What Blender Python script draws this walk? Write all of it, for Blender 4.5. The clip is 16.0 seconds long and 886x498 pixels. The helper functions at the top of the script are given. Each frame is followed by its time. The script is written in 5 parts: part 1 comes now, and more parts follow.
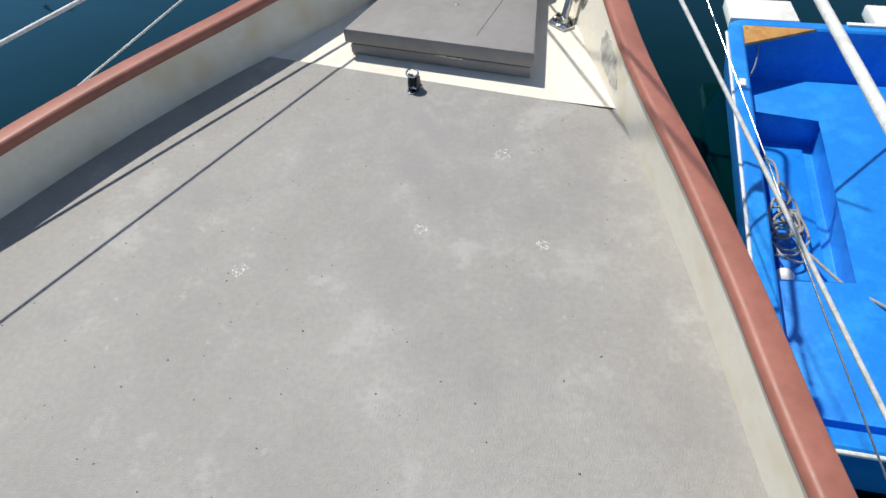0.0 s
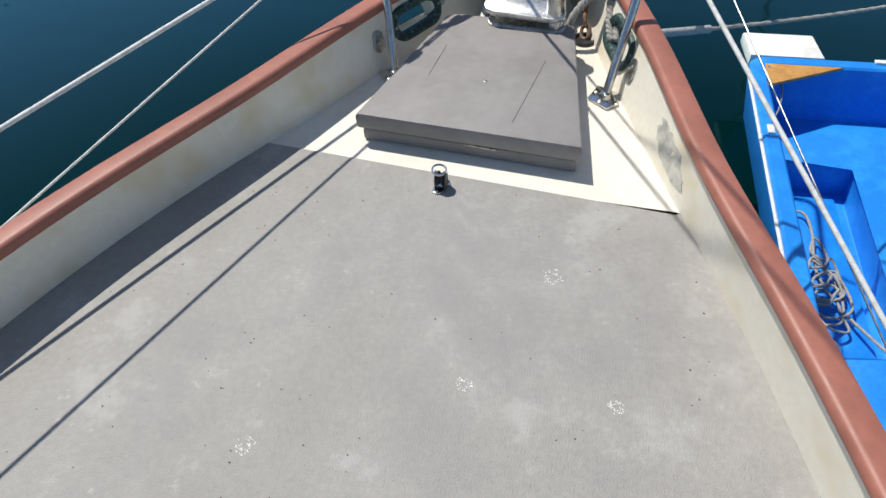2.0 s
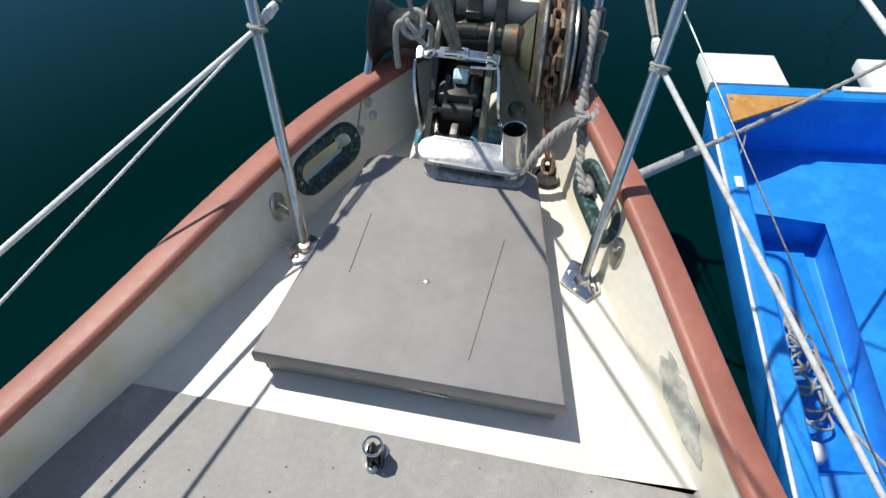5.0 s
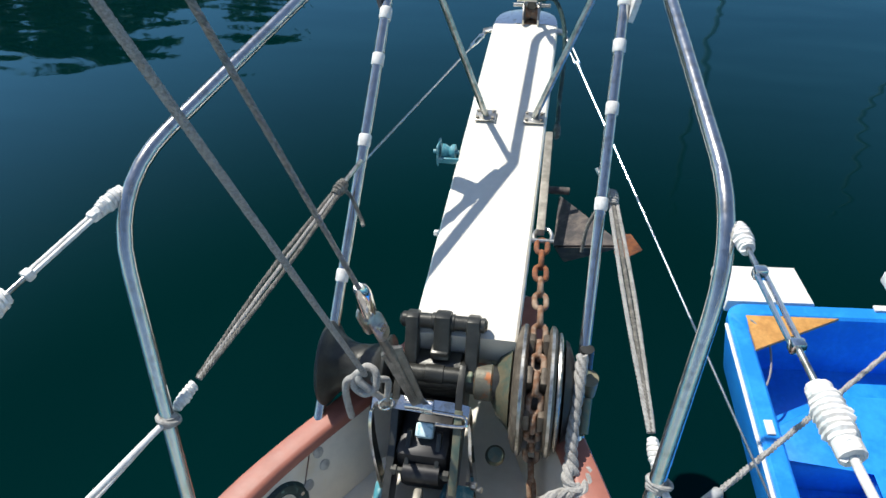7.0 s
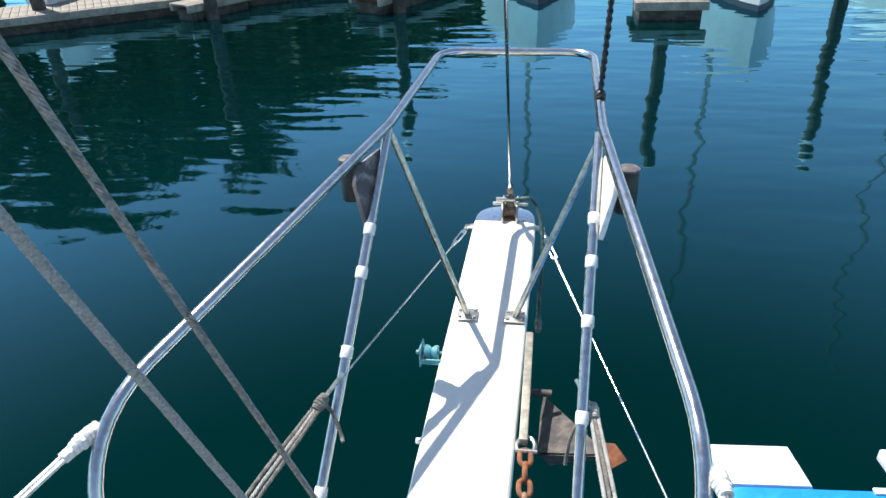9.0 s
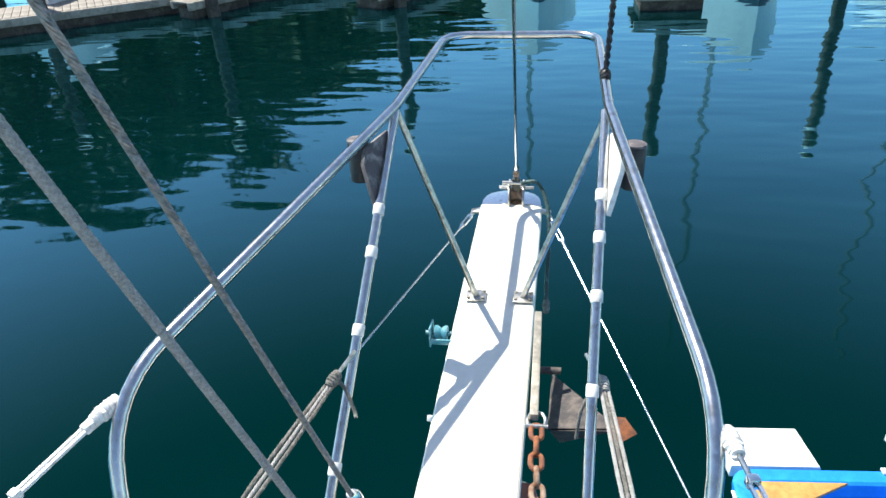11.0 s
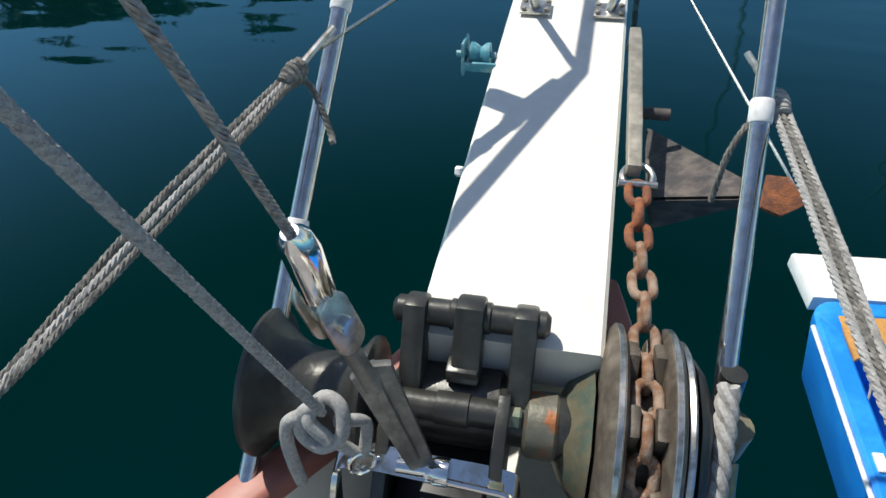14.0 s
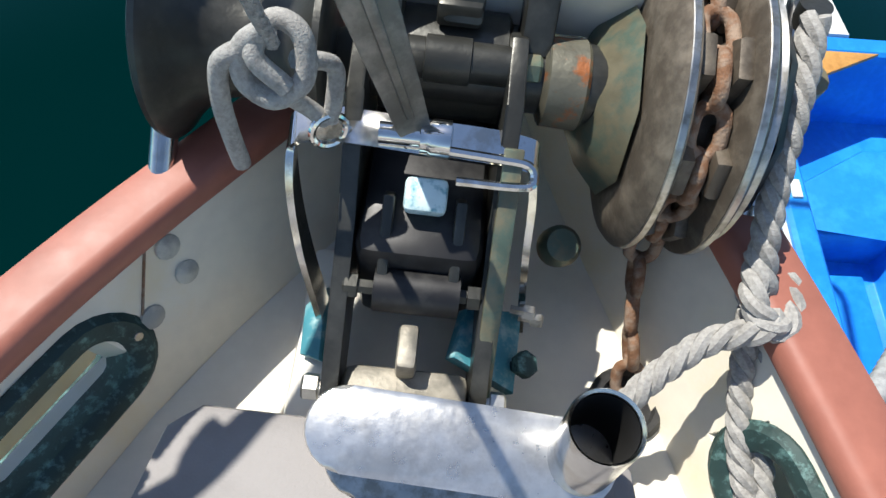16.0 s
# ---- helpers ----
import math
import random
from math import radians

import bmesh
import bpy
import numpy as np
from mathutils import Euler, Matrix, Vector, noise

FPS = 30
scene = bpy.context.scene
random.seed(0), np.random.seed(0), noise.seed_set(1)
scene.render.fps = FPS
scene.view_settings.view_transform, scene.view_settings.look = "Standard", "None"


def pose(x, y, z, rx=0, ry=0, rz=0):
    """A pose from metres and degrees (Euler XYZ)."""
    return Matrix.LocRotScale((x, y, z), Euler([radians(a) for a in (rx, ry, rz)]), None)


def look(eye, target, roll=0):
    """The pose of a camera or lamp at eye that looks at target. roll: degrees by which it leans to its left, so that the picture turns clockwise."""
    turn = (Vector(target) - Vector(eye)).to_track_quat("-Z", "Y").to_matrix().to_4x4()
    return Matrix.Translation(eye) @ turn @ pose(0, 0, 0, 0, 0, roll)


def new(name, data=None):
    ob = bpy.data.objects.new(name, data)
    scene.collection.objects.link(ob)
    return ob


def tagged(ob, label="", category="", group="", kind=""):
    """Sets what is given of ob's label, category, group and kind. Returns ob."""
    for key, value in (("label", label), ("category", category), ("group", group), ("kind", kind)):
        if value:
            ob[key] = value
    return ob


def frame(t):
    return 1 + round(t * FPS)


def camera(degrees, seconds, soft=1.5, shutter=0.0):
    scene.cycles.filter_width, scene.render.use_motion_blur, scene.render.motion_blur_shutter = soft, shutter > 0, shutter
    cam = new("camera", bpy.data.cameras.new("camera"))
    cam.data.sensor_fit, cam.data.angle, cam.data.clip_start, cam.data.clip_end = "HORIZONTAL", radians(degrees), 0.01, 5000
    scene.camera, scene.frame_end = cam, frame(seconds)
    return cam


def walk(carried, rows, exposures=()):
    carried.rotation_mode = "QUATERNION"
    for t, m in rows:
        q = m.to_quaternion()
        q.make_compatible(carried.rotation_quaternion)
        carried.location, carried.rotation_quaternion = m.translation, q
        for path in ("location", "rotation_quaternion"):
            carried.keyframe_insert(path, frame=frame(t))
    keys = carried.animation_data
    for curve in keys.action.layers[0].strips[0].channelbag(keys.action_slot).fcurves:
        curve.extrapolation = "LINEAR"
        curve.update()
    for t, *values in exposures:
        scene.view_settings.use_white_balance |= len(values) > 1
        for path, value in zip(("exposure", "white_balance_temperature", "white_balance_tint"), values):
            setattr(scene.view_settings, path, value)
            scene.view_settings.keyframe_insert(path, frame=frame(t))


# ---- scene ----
cam = camera(66.0, 16.0)
PATH = [
    (0, (0.72, -2.049, 1.493), (0.261, -0.788, 0.01), -5.0),
    (0.5, (0.714, -2.006, 1.486), (0.207, -0.749, 0.016), -4.9),
    (1, (0.615, -1.876, 1.481), (0.128, -0.622, 0.001), -4.3),
    (1.5, (0.498, -1.75, 1.496), (0.052, -0.478, 0.019), -5.0),
    (2, (0.416, -1.575, 1.496), (0.005, -0.299, 0.012), -4.3),
    (2.5, (0.341, -1.338, 1.484), (-0.03, -0.043, 0.006), -1.9),
    (3, (0.268, -1.174, 1.463), (-0.064, 0.118, -0.026), -1.0),
    (3.5, (0.177, -1.013, 1.46), (-0.079, 0.255, -0.066), -3.1),
    (3.7, (0.159, -0.969, 1.473), (-0.071, 0.297, -0.058), -4.1),
    (5.8, (0.193, -0.301, 1.61), (0.014, 0.836, -0.026), 0.5),
    (6, (0.187, -0.251, 1.611), (-0.011, 0.924, 0.004), -1.2),
    (6.5, (0.183, -0.111, 1.671), (-0.03, 1.228, 0.2), -0.4),
    (7, (0.241, 0.133, 1.748), (-0.056, 1.566, 0.385), -3.4),
    (7.5, (0.268, 0.204, 1.803), (-0.035, 1.717, 0.53), -3.2),
    (8.5, (0.263, 0.214, 1.895), (-0.036, 1.915, 0.886), -2.4),
    (11, (0.247, 0.167, 1.859), (-0.056, 1.861, 0.84), -3.6),
    (12, (0.27, 0.172, 1.826), (-0.071, 1.837, 0.771), -4.4),
    (12.5, (0.288, 0.288, 1.728), (-0.101, 1.919, 0.638), -5.1),
    (13, (0.297, 0.364, 1.603), (-0.141, 1.952, 0.468), -6.1),
    (13.5, (0.185, 0.537, 1.455), (-0.184, 1.986, 0.126), -4.0),
    (14, (0.108, 0.63, 1.165), (-0.215, 2.02, -0.2), -2.8),
    (14.2, (0.034, 0.689, 1.041), (-0.168, 1.975, -0.477), 0.2),
    (14.5, (-0.009, 0.723, 0.923), (-0.121, 1.959, -0.645), 2.9),
    (15, (-0.007, 0.698, 0.891), (-0.084, 1.826, -0.759), 3.6),
    (15.5, (-0.012, 0.672, 0.873), (-0.002, 1.677, -0.856), 6.9),
    (16, (-0.015, 0.659, 0.866), (0.043, 1.591, -0.903), 9.4),
]
walk(cam, [(t, look(eye, target, roll)) for t, eye, target, roll in PATH],
     exposures=[(0.0, -0.04), (2.5, -0.02), (3.5, 0.15), (5.8, 0.05), (7.0, 0.32), (8.0, 0.75), (8.7, 0.8), (11.0, 0.95), (12.5, 0.9), (13.7, 0.35), (14.5, 0.08), (16.0, 0.5)])

# ---- world, sun ----
SUN_DIR = Vector((-0.48, 0.33, 1.0)).normalized()
world = bpy.data.worlds.new("sky")
scene.world = world
world.use_nodes = True
wn = world.node_tree.nodes
wn.clear()
w_out = wn.new("ShaderNodeOutputWorld")
w_bg = wn.new("ShaderNodeBackground")
w_sky = wn.new("ShaderNodeTexSky")
w_sky.sky_type, w_sky.sun_disc = "NISHITA", False
w_sky.ozone_density, w_sky.dust_density = 1.8, 0.4
w_sky.sun_elevation = math.asin(SUN_DIR.z)
w_sky.sun_rotation = math.atan2(SUN_DIR.x, SUN_DIR.y)
w_bg.inputs["Strength"].default_value = 0.10
world.node_tree.links.new(w_sky.outputs[0], w_bg.inputs[0])
world.node_tree.links.new(w_bg.outputs[0], w_out.inputs[0])
sun = new("sun", bpy.data.lights.new("sun", "SUN"))
sun.data.energy, sun.data.angle, sun.data.color = 4.5, radians(0.55), (1.0, 0.955, 0.88)
sun.matrix_world = look(SUN_DIR * 30, (0, 0, 0))


# ---- materials ----
def material(name, color, rough=0.6, metal=0.0, spots=None, spot_amount=0.5, spot_scale=6.0, tint=0.12, grain=40.0,
             bump=0.0, bump_scale=120.0, coat=0.0, spread=0.08, rand=0.0):
    """A surface with grain, patches of a second colour and fine relief, all at real size."""
    m = bpy.data.materials.new(name)
    m.use_nodes = True
    n, l = m.node_tree.nodes, m.node_tree.links
    b = n["Principled BSDF"]
    co = n.new("ShaderNodeTexCoord")
    fine = n.new("ShaderNodeTexNoise")
    fine.inputs["Scale"].default_value, fine.inputs["Detail"].default_value = grain, 6
    l.new(co.outputs["Object"], fine.inputs["Vector"])
    ramp = n.new("ShaderNodeMapRange")
    ramp.inputs["From Min"].default_value, ramp.inputs["From Max"].default_value = 0.3, 0.7
    ramp.inputs["To Min"].default_value, ramp.inputs["To Max"].default_value = 1 - tint, 1 + tint
    l.new(fine.outputs["Fac"], ramp.inputs["Value"])
    mul = n.new("ShaderNodeMix")
    mul.data_type, mul.blend_type = "RGBA", "MULTIPLY"
    mul.inputs["Factor"].default_value = 1.0
    l.new(ramp.outputs[0], mul.inputs["B"])
    if spots is not None:
        wide = n.new("ShaderNodeTexNoise")
        wide.inputs["Scale"].default_value, wide.inputs["Detail"].default_value = spot_scale, 9
        wide.inputs["Roughness"].default_value = 0.65
        l.new(co.outputs["Object"], wide.inputs["Vector"])
        edge = n.new("ShaderNodeMapRange")
        mid = 0.68 - 0.36 * spot_amount
        edge.inputs["From Min"].default_value, edge.inputs["From Max"].default_value = mid - spread, mid + spread
        l.new(wide.outputs["Fac"], edge.inputs["Value"])
        two = n.new("ShaderNodeMix")
        two.data_type = "RGBA"
        two.inputs["A"].default_value, two.inputs["B"].default_value = (*color, 1), (*spots, 1)
        l.new(edge.outputs[0], two.inputs["Factor"])
        l.new(two.outputs["Result"], mul.inputs["A"])
    else:
        mul.inputs["A"].default_value = (*color, 1)
    l.new(mul.outputs["Result"], b.inputs["Base Color"])
    rr = n.new("ShaderNodeMapRange")
    rr.inputs["To Min"].default_value, rr.inputs["To Max"].default_value = max(0.02, rough - 0.1), min(1, rough + 0.1)
    l.new(fine.outputs["Fac"], rr.inputs["Value"])
    l.new(rr.outputs[0], b.inputs["Roughness"])
    b.inputs["Metallic"].default_value = metal
    b.inputs["Coat Weight"].default_value = coat
    if bump:
        bn = n.new("ShaderNodeTexNoise")
        bn.inputs["Scale"].default_value, bn.inputs["Detail"].default_value = bump_scale, 3
        l.new(co.outputs["Object"], bn.inputs["Vector"])
        bp = n.new("ShaderNodeBump")
        bp.inputs["Strength"].default_value, bp.inputs["Distance"].default_value = bump, 0.003
        l.new(bn.outputs["Fac"], bp.inputs["Height"])
        l.new(bp.outputs[0], b.inputs["Normal"])
    return m


M_GELCOAT = material("white_gelcoat", (0.80, 0.77, 0.675), 0.45, spots=(0.74, 0.70, 0.60), spot_amount=0.35, spot_scale=4, tint=0.03, bump=0.05)
M_CREAM = material("cream_paint", (0.82, 0.772, 0.652), 0.45, spots=(0.73, 0.645, 0.455), spot_amount=0.28, spot_scale=5, tint=0.04, bump=0.06, bump_scale=60)
M_TERRA = material("terracotta_paint", (0.36, 0.135, 0.095), 0.5, spots=(0.31, 0.115, 0.08), spot_amount=0.4, spot_scale=7, tint=0.06, bump=0.12, bump_scale=70)
M_PUTTY = material("grey_putty", (0.42, 0.41, 0.36), 0.8, spots=(0.60, 0.58, 0.50), spot_amount=0.55, spot_scale=26, tint=0.1, bump=0.3)
M_STEEL = material("stainless_steel", (0.62, 0.62, 0.61), 0.20, 1.0, spots=(0.50, 0.48, 0.44), spot_amount=0.3, spot_scale=30, tint=0.05, grain=90)
M_CHROME = material("polished_steel", (0.80, 0.80, 0.78), 0.10, 1.0, spots=(0.55, 0.53, 0.48), spot_amount=0.25, spot_scale=40, tint=0.04)
M_WORN = material("weathered_steel", (0.58, 0.57, 0.53), 0.34, 1.0, spots=(0.35, 0.33, 0.28), spot_amount=0.4, spot_scale=45, tint=0.15)
M_WIRE = material("dull_wire", (0.30, 0.295, 0.28), 0.5, 0.7, spots=(0.18, 0.175, 0.165), spot_amount=0.4, spot_scale=120, tint=0.2, grain=200)
M_BRONZE = material("dark_bronze", (0.050, 0.051, 0.046), 0.36, 0.5, spots=(0.082, 0.082, 0.072), spot_amount=0.4, spot_scale=14, tint=0.10, bump=0.15)
M_BRONZE_PALE = material("worn_bronze", (0.22, 0.20, 0.13), 0.45, 0.5, spots=(0.12, 0.17, 0.13), spot_amount=0.45, spot_scale=25, tint=0.15, bump=0.15)
M_VERDIGRIS = material("verdigris_bronze", (0.024, 0.055, 0.052), 0.6, 0.2, spots=(0.13, 0.25, 0.235), spot_amount=0.22, spot_scale=60, tint=0.25, bump=0.3)
M_TEAL = material("teal_paint", (0.06, 0.27, 0.33), 0.6, spots=(0.30, 0.44, 0.44), spot_amount=0.35, spot_scale=40, tint=0.15, bump=0.2)
M_PALEBLUE = material("pale_blue_paint", (0.62, 0.78, 0.80), 0.6, spots=(0.10, 0.35, 0.42), spot_amount=0.25, spot_scale=60, tint=0.1, bump=0.2)
M_STAINED = material("rust_streaked_bronze", (0.15, 0.145, 0.11), 0.5, 0.4, spots=(0.32, 0.11, 0.035), spot_amount=0.30, spot_scale=38, tint=0.2, bump=0.3, spread=0.05)
M_ARM = material("dull_grey_casting", (0.16, 0.155, 0.14), 0.42, 0.7, spots=(0.26, 0.25, 0.225), spot_amount=0.4, spot_scale=30, tint=0.14, bump=0.15)
M_GALV = material("galvanised_iron", (0.24, 0.225, 0.185), 0.55, 0.4, spots=(0.36, 0.33, 0.27), spot_amount=0.5, spot_scale=30, tint=0.2, bump=0.25)
M_WHEEL = material("brown_stained_iron", (0.115, 0.095, 0.072), 0.55, 0.4, spots=(0.20, 0.17, 0.13), spot_amount=0.4, spot_scale=26, tint=0.2, bump=0.25)
M_RUST = material("rusty_iron", (0.23, 0.115, 0.06), 0.85, 0.1, spots=(0.30, 0.22, 0.16), spot_amount=0.5, spot_scale=60, tint=0.3, bump=0.5, bump_scale=300)
M_RUST_DEEP = material("orange_rust", (0.30, 0.105, 0.04), 0.9, 0.0, spots=(0.17, 0.07, 0.04), spot_amount=0.5, spot_scale=60, tint=0.3, bump=0.5, bump_scale=300)
M_ANCHOR = material("dark_anchor_iron", (0.055, 0.05, 0.05), 0.7, 0.2, spots=(0.12, 0.10, 0.085), spot_amount=0.4, spot_scale=20, tint=0.2, bump=0.3)
M_ROPE = material("grey_rope", (0.38, 0.37, 0.345), 0.9, spots=(0.28, 0.27, 0.25), spot_amount=0.35, spot_scale=50, tint=0.2, grain=220, bump=0.5, bump_scale=500)
M_ROPE_DARK = material("dark_rope", (0.13, 0.125, 0.11), 0.95, spots=(0.26, 0.25, 0.22), spot_amount=0.4, spot_scale=60, tint=0.25, grain=220, bump=0.5, bump_scale=500)
M_ROPE_WHITE = material("white_line", (0.74, 0.74, 0.72), 0.7, spots=(0.58, 0.57, 0.54), spot_amount=0.4, spot_scale=40, tint=0.08, grain=200, bump=0.2, bump_scale=400)
M_BRAID = material("grey_braid", (0.34, 0.33, 0.31), 0.9, spots=(0.24, 0.23, 0.215), spot_amount=0.4, spot_scale=160, tint=0.2, grain=300, bump=0.6, bump_scale=420)
M_TAPE = material("white_tape", (0.76, 0.76, 0.73), 0.7, spots=(0.6, 0.58, 0.54), spot_amount=0.35, spot_scale=50, tint=0.06, bump=0.2)
M_BLUE = material("blue_gelcoat", (0.010, 0.23, 0.74), 0.38, spots=(0.02, 0.29, 0.80), spot_amount=0.4, spot_scale=5, tint=0.05, bump=0.06, coat=0.2)
M_TAN = material("varnished_plywood", (0.55, 0.285, 0.075), 0.5, spots=(0.44, 0.21, 0.05), spot_amount=0.4, spot_scale=14, tint=0.1)
M_FOAM = material("white_foam_plastic", (0.82, 0.80, 0.75), 0.6, spots=(0.72, 0.70, 0.64), spot_amount=0.3, spot_scale=9, tint=0.03)
M_BLACK = material("black_plastic", (0.013, 0.013, 0.014), 0.45, spots=(0.032, 0.032, 0.031), spot_amount=0.35, spot_scale=20, tint=0.2)
# near-black that stands for the shade down the open tube
M_BORE_SHADE = material("bore_shade_black", (0.006, 0.006, 0.006), 0.9, tint=0.2)
M_PLATE = material("scratched_bright_plate", (0.80, 0.80, 0.78), 0.30, 0.85, spots=(0.60, 0.59, 0.56), spot_amount=0.4, spot_scale=18, tint=0.08, grain=70, bump=0.12, bump_scale=90)
M_BOARD = material("weathered_grey_board", (0.10, 0.09, 0.095), 0.8, spots=(0.26, 0.24, 0.23), spot_amount=0.35, spot_scale=24, tint=0.2, bump=0.3)
M_WOODDOCK = material("weathered_dock_timber", (0.30, 0.275, 0.235), 0.85, spots=(0.20, 0.18, 0.15), spot_amount=0.45, spot_scale=3, tint=0.15, grain=14, bump=0.3)
M_PILE = material("dark_piling", (0.04, 0.034, 0.028), 0.85, spots=(0.09, 0.08, 0.065), spot_amount=0.4, spot_scale=6, tint=0.2)
M_HULLWHITE = material("white_hull_paint", (0.72, 0.73, 0.74), 0.35, spots=(0.62, 0.64, 0.66), spot_amount=0.35, spot_scale=2, tint=0.03)
M_HULLBLUE = material("navy_bottom_paint", (0.03, 0.045, 0.08), 0.5, tint=0.1)
M_BARK = material("tree_bark", (0.10, 0.07, 0.05), 0.9, spots=(0.05, 0.038, 0.028), spot_amount=0.5, spot_scale=3, tint=0.2)
M_LEAF = material("conifer_leaves", (0.030, 0.062, 0.020), 0.75, spots=(0.07, 0.105, 0.03), spot_amount=0.4, spot_scale=0.7, tint=0.25, grain=3)
M_SHORE = material("shore_earth", (0.12, 0.11, 0.08), 0.95, spots=(0.06, 0.08, 0.035), spot_amount=0.5, spot_scale=0.6, tint=0.2, grain=4)
M_RIBBED = material("ribbed_hose", (0.40, 0.41, 0.41), 0.6, spots=(0.28, 0.28, 0.28), spot_amount=0.4, spot_scale=60, tint=0.1, grain=160)


def deck_paint():
    """Grey non-skid deck paint: gritty, scuffed pale in wide areas, with worn flecks and faint cracks."""
    m = material("grey_nonskid_paint", (0.300, 0.289, 0.268), 0.62, spots=(0.355, 0.344, 0.320), spot_amount=0.5, spot_scale=1.7, tint=0.07,
                 grain=60, bump=0.7, bump_scale=230, spread=0.13)
    n, l = m.node_tree.nodes, m.node_tree.links
    b = n["Principled BSDF"]
    old = b.inputs["Base Color"].links[0].from_socket
    co = n.new("ShaderNodeTexCoord")
    for scale, lo, hi, col, fac in ((13.0, 0.62, 0.70, (0.50, 0.49, 0.465), 0.55), (34.0, 0.68, 0.73, (0.15, 0.145, 0.14), 0.5), (3.4, 0.56, 0.64, (0.44, 0.43, 0.41), 0.5), (1.1, 0.5, 0.62, (0.24, 0.235, 0.235), 0.5)):
        t = n.new("ShaderNodeTexNoise")
        t.inputs["Scale"].default_value, t.inputs["Detail"].default_value, t.inputs["Roughness"].default_value = scale, 10, 0.7
        l.new(co.outputs["Object"], t.inputs["Vector"])
        r = n.new("ShaderNodeMapRange")
        r.inputs["From Min"].default_value, r.inputs["From Max"].default_value, r.inputs["To Max"].default_value = lo, hi, fac
        l.new(t.outputs["Fac"], r.inputs["Value"])
        x = n.new("ShaderNodeMix")
        x.data_type = "RGBA"
        x.inputs["B"].default_value = (*col, 1)
        l.new(r.outputs[0], x.inputs["Factor"])
        l.new(old, x.inputs["A"])
        old = x.outputs["Result"]
    l.new(old, b.inputs["Base Color"])
    return m


M_DECK = deck_paint()
M_LID = material("grey_hatch_paint", (0.235, 0.222, 0.212), 0.6, spots=(0.275, 0.26, 0.25), spot_amount=0.5, spot_scale=4, tint=0.05, grain=30, bump=0.22, bump_scale=330)


def water_surface():
    m = bpy.data.materials.new("harbour_water")
    m.use_nodes = True
    n, l = m.node_tree.nodes, m.node_tree.links
    b = n["Principled BSDF"]
    b.inputs["Roughness"].default_value, b.inputs["IOR"].default_value = 0.06, 1.32
    b.inputs["Specular IOR Level"].default_value = 0.0
    co = n.new("ShaderNodeTexCoord")
    murk = n.new("ShaderNodeTexNoise")
    murk.inputs["Scale"].default_value, murk.inputs["Detail"].default_value = 0.35, 4
    l.new(co.outputs["Object"], murk.inputs["Vector"])
    mix = n.new("ShaderNodeMix")
    mix.data_type = "RGBA"
    mix.inputs["A"].default_value, mix.inputs["B"].default_value = (0.0001, 0.0095, 0.0103, 1), (0.0001, 0.0150, 0.0150, 1)
    l.new(murk.outputs["Fac"], mix.inputs["Factor"])
    l.new(mix.outputs["Result"], b.inputs["Base Color"])
    prev = None
    for scale, stretch, strength, dist in ((0.6, 0.4, 0.7, 0.07), (2.4, 0.35, 0.6, 0.028)):
        mp = n.new("ShaderNodeMapping")
        mp.inputs["Scale"].default_value = (stretch, 1, 1)
        mp.inputs["Rotation"].default_value = (0, 0, 0.5)
        l.new(co.outputs["Object"], mp.inputs["Vector"])
        t = n.new("ShaderNodeTexNoise")
        t.inputs["Scale"].default_value, t.inputs["Detail"].default_value = scale, 1
        l.new(mp.outputs[0], t.inputs["Vector"])
        bp = n.new("ShaderNodeBump")
        bp.inputs["Strength"].default_value, bp.inputs["Distance"].default_value = strength, dist
        l.new(t.outputs["Fac"], bp.inputs["Height"])
        if prev:
            l.new(prev, bp.inputs["Normal"])
        prev = bp.outputs[0]
    # calm harbour water mirrors the sky and the far shore at low angles
    gloss = n.new("ShaderNodeBsdfGlossy")
    gloss.inputs["Color"].default_value, gloss.inputs["Roughness"].default_value = (0.42, 0.86, 1.0, 1), 0.04
    l.new(prev, gloss.inputs["Normal"])
    facing = n.new("ShaderNodeLayerWeight")
    facing.inputs["Blend"].default_value = 0.5
    rise = n.new("ShaderNodeMapRange")
    rise.inputs["From Min"].default_value, rise.inputs["From Max"].default_value = 0.31, 1.0
    l.new(facing.outputs["Facing"], rise.inputs["Value"])
    curve = n.new("ShaderNodeMath")
    curve.operation = "POWER"
    curve.inputs[1].default_value = 2.0
    l.new(rise.outputs["Result"], curve.inputs[0])
    amount = n.new("ShaderNodeMath")
    amount.operation = "MULTIPLY"
    amount.inputs[1].default_value = 1.25
    l.new(curve.outputs[0], amount.inputs[0])
    both = n.new("ShaderNodeMixShader")
    l.new(amount.outputs[0], both.inputs[0])
    l.new(b.outputs[0], both.inputs[1])
    l.new(gloss.outputs[0], both.inputs[2])
    l.new(both.outputs[0], n["Material Output"].inputs["Surface"])
    return m


M_WATER = water_surface()


# ---- building helpers ----
BASE = {}


def thing(name, at, label, category, group="", kind=""):
    ob = new(name)
    ob.empty_display_size = 0.05
    ob.location = at
    BASE[ob] = Vector(at)
    return tagged(ob, label, category, group, kind)


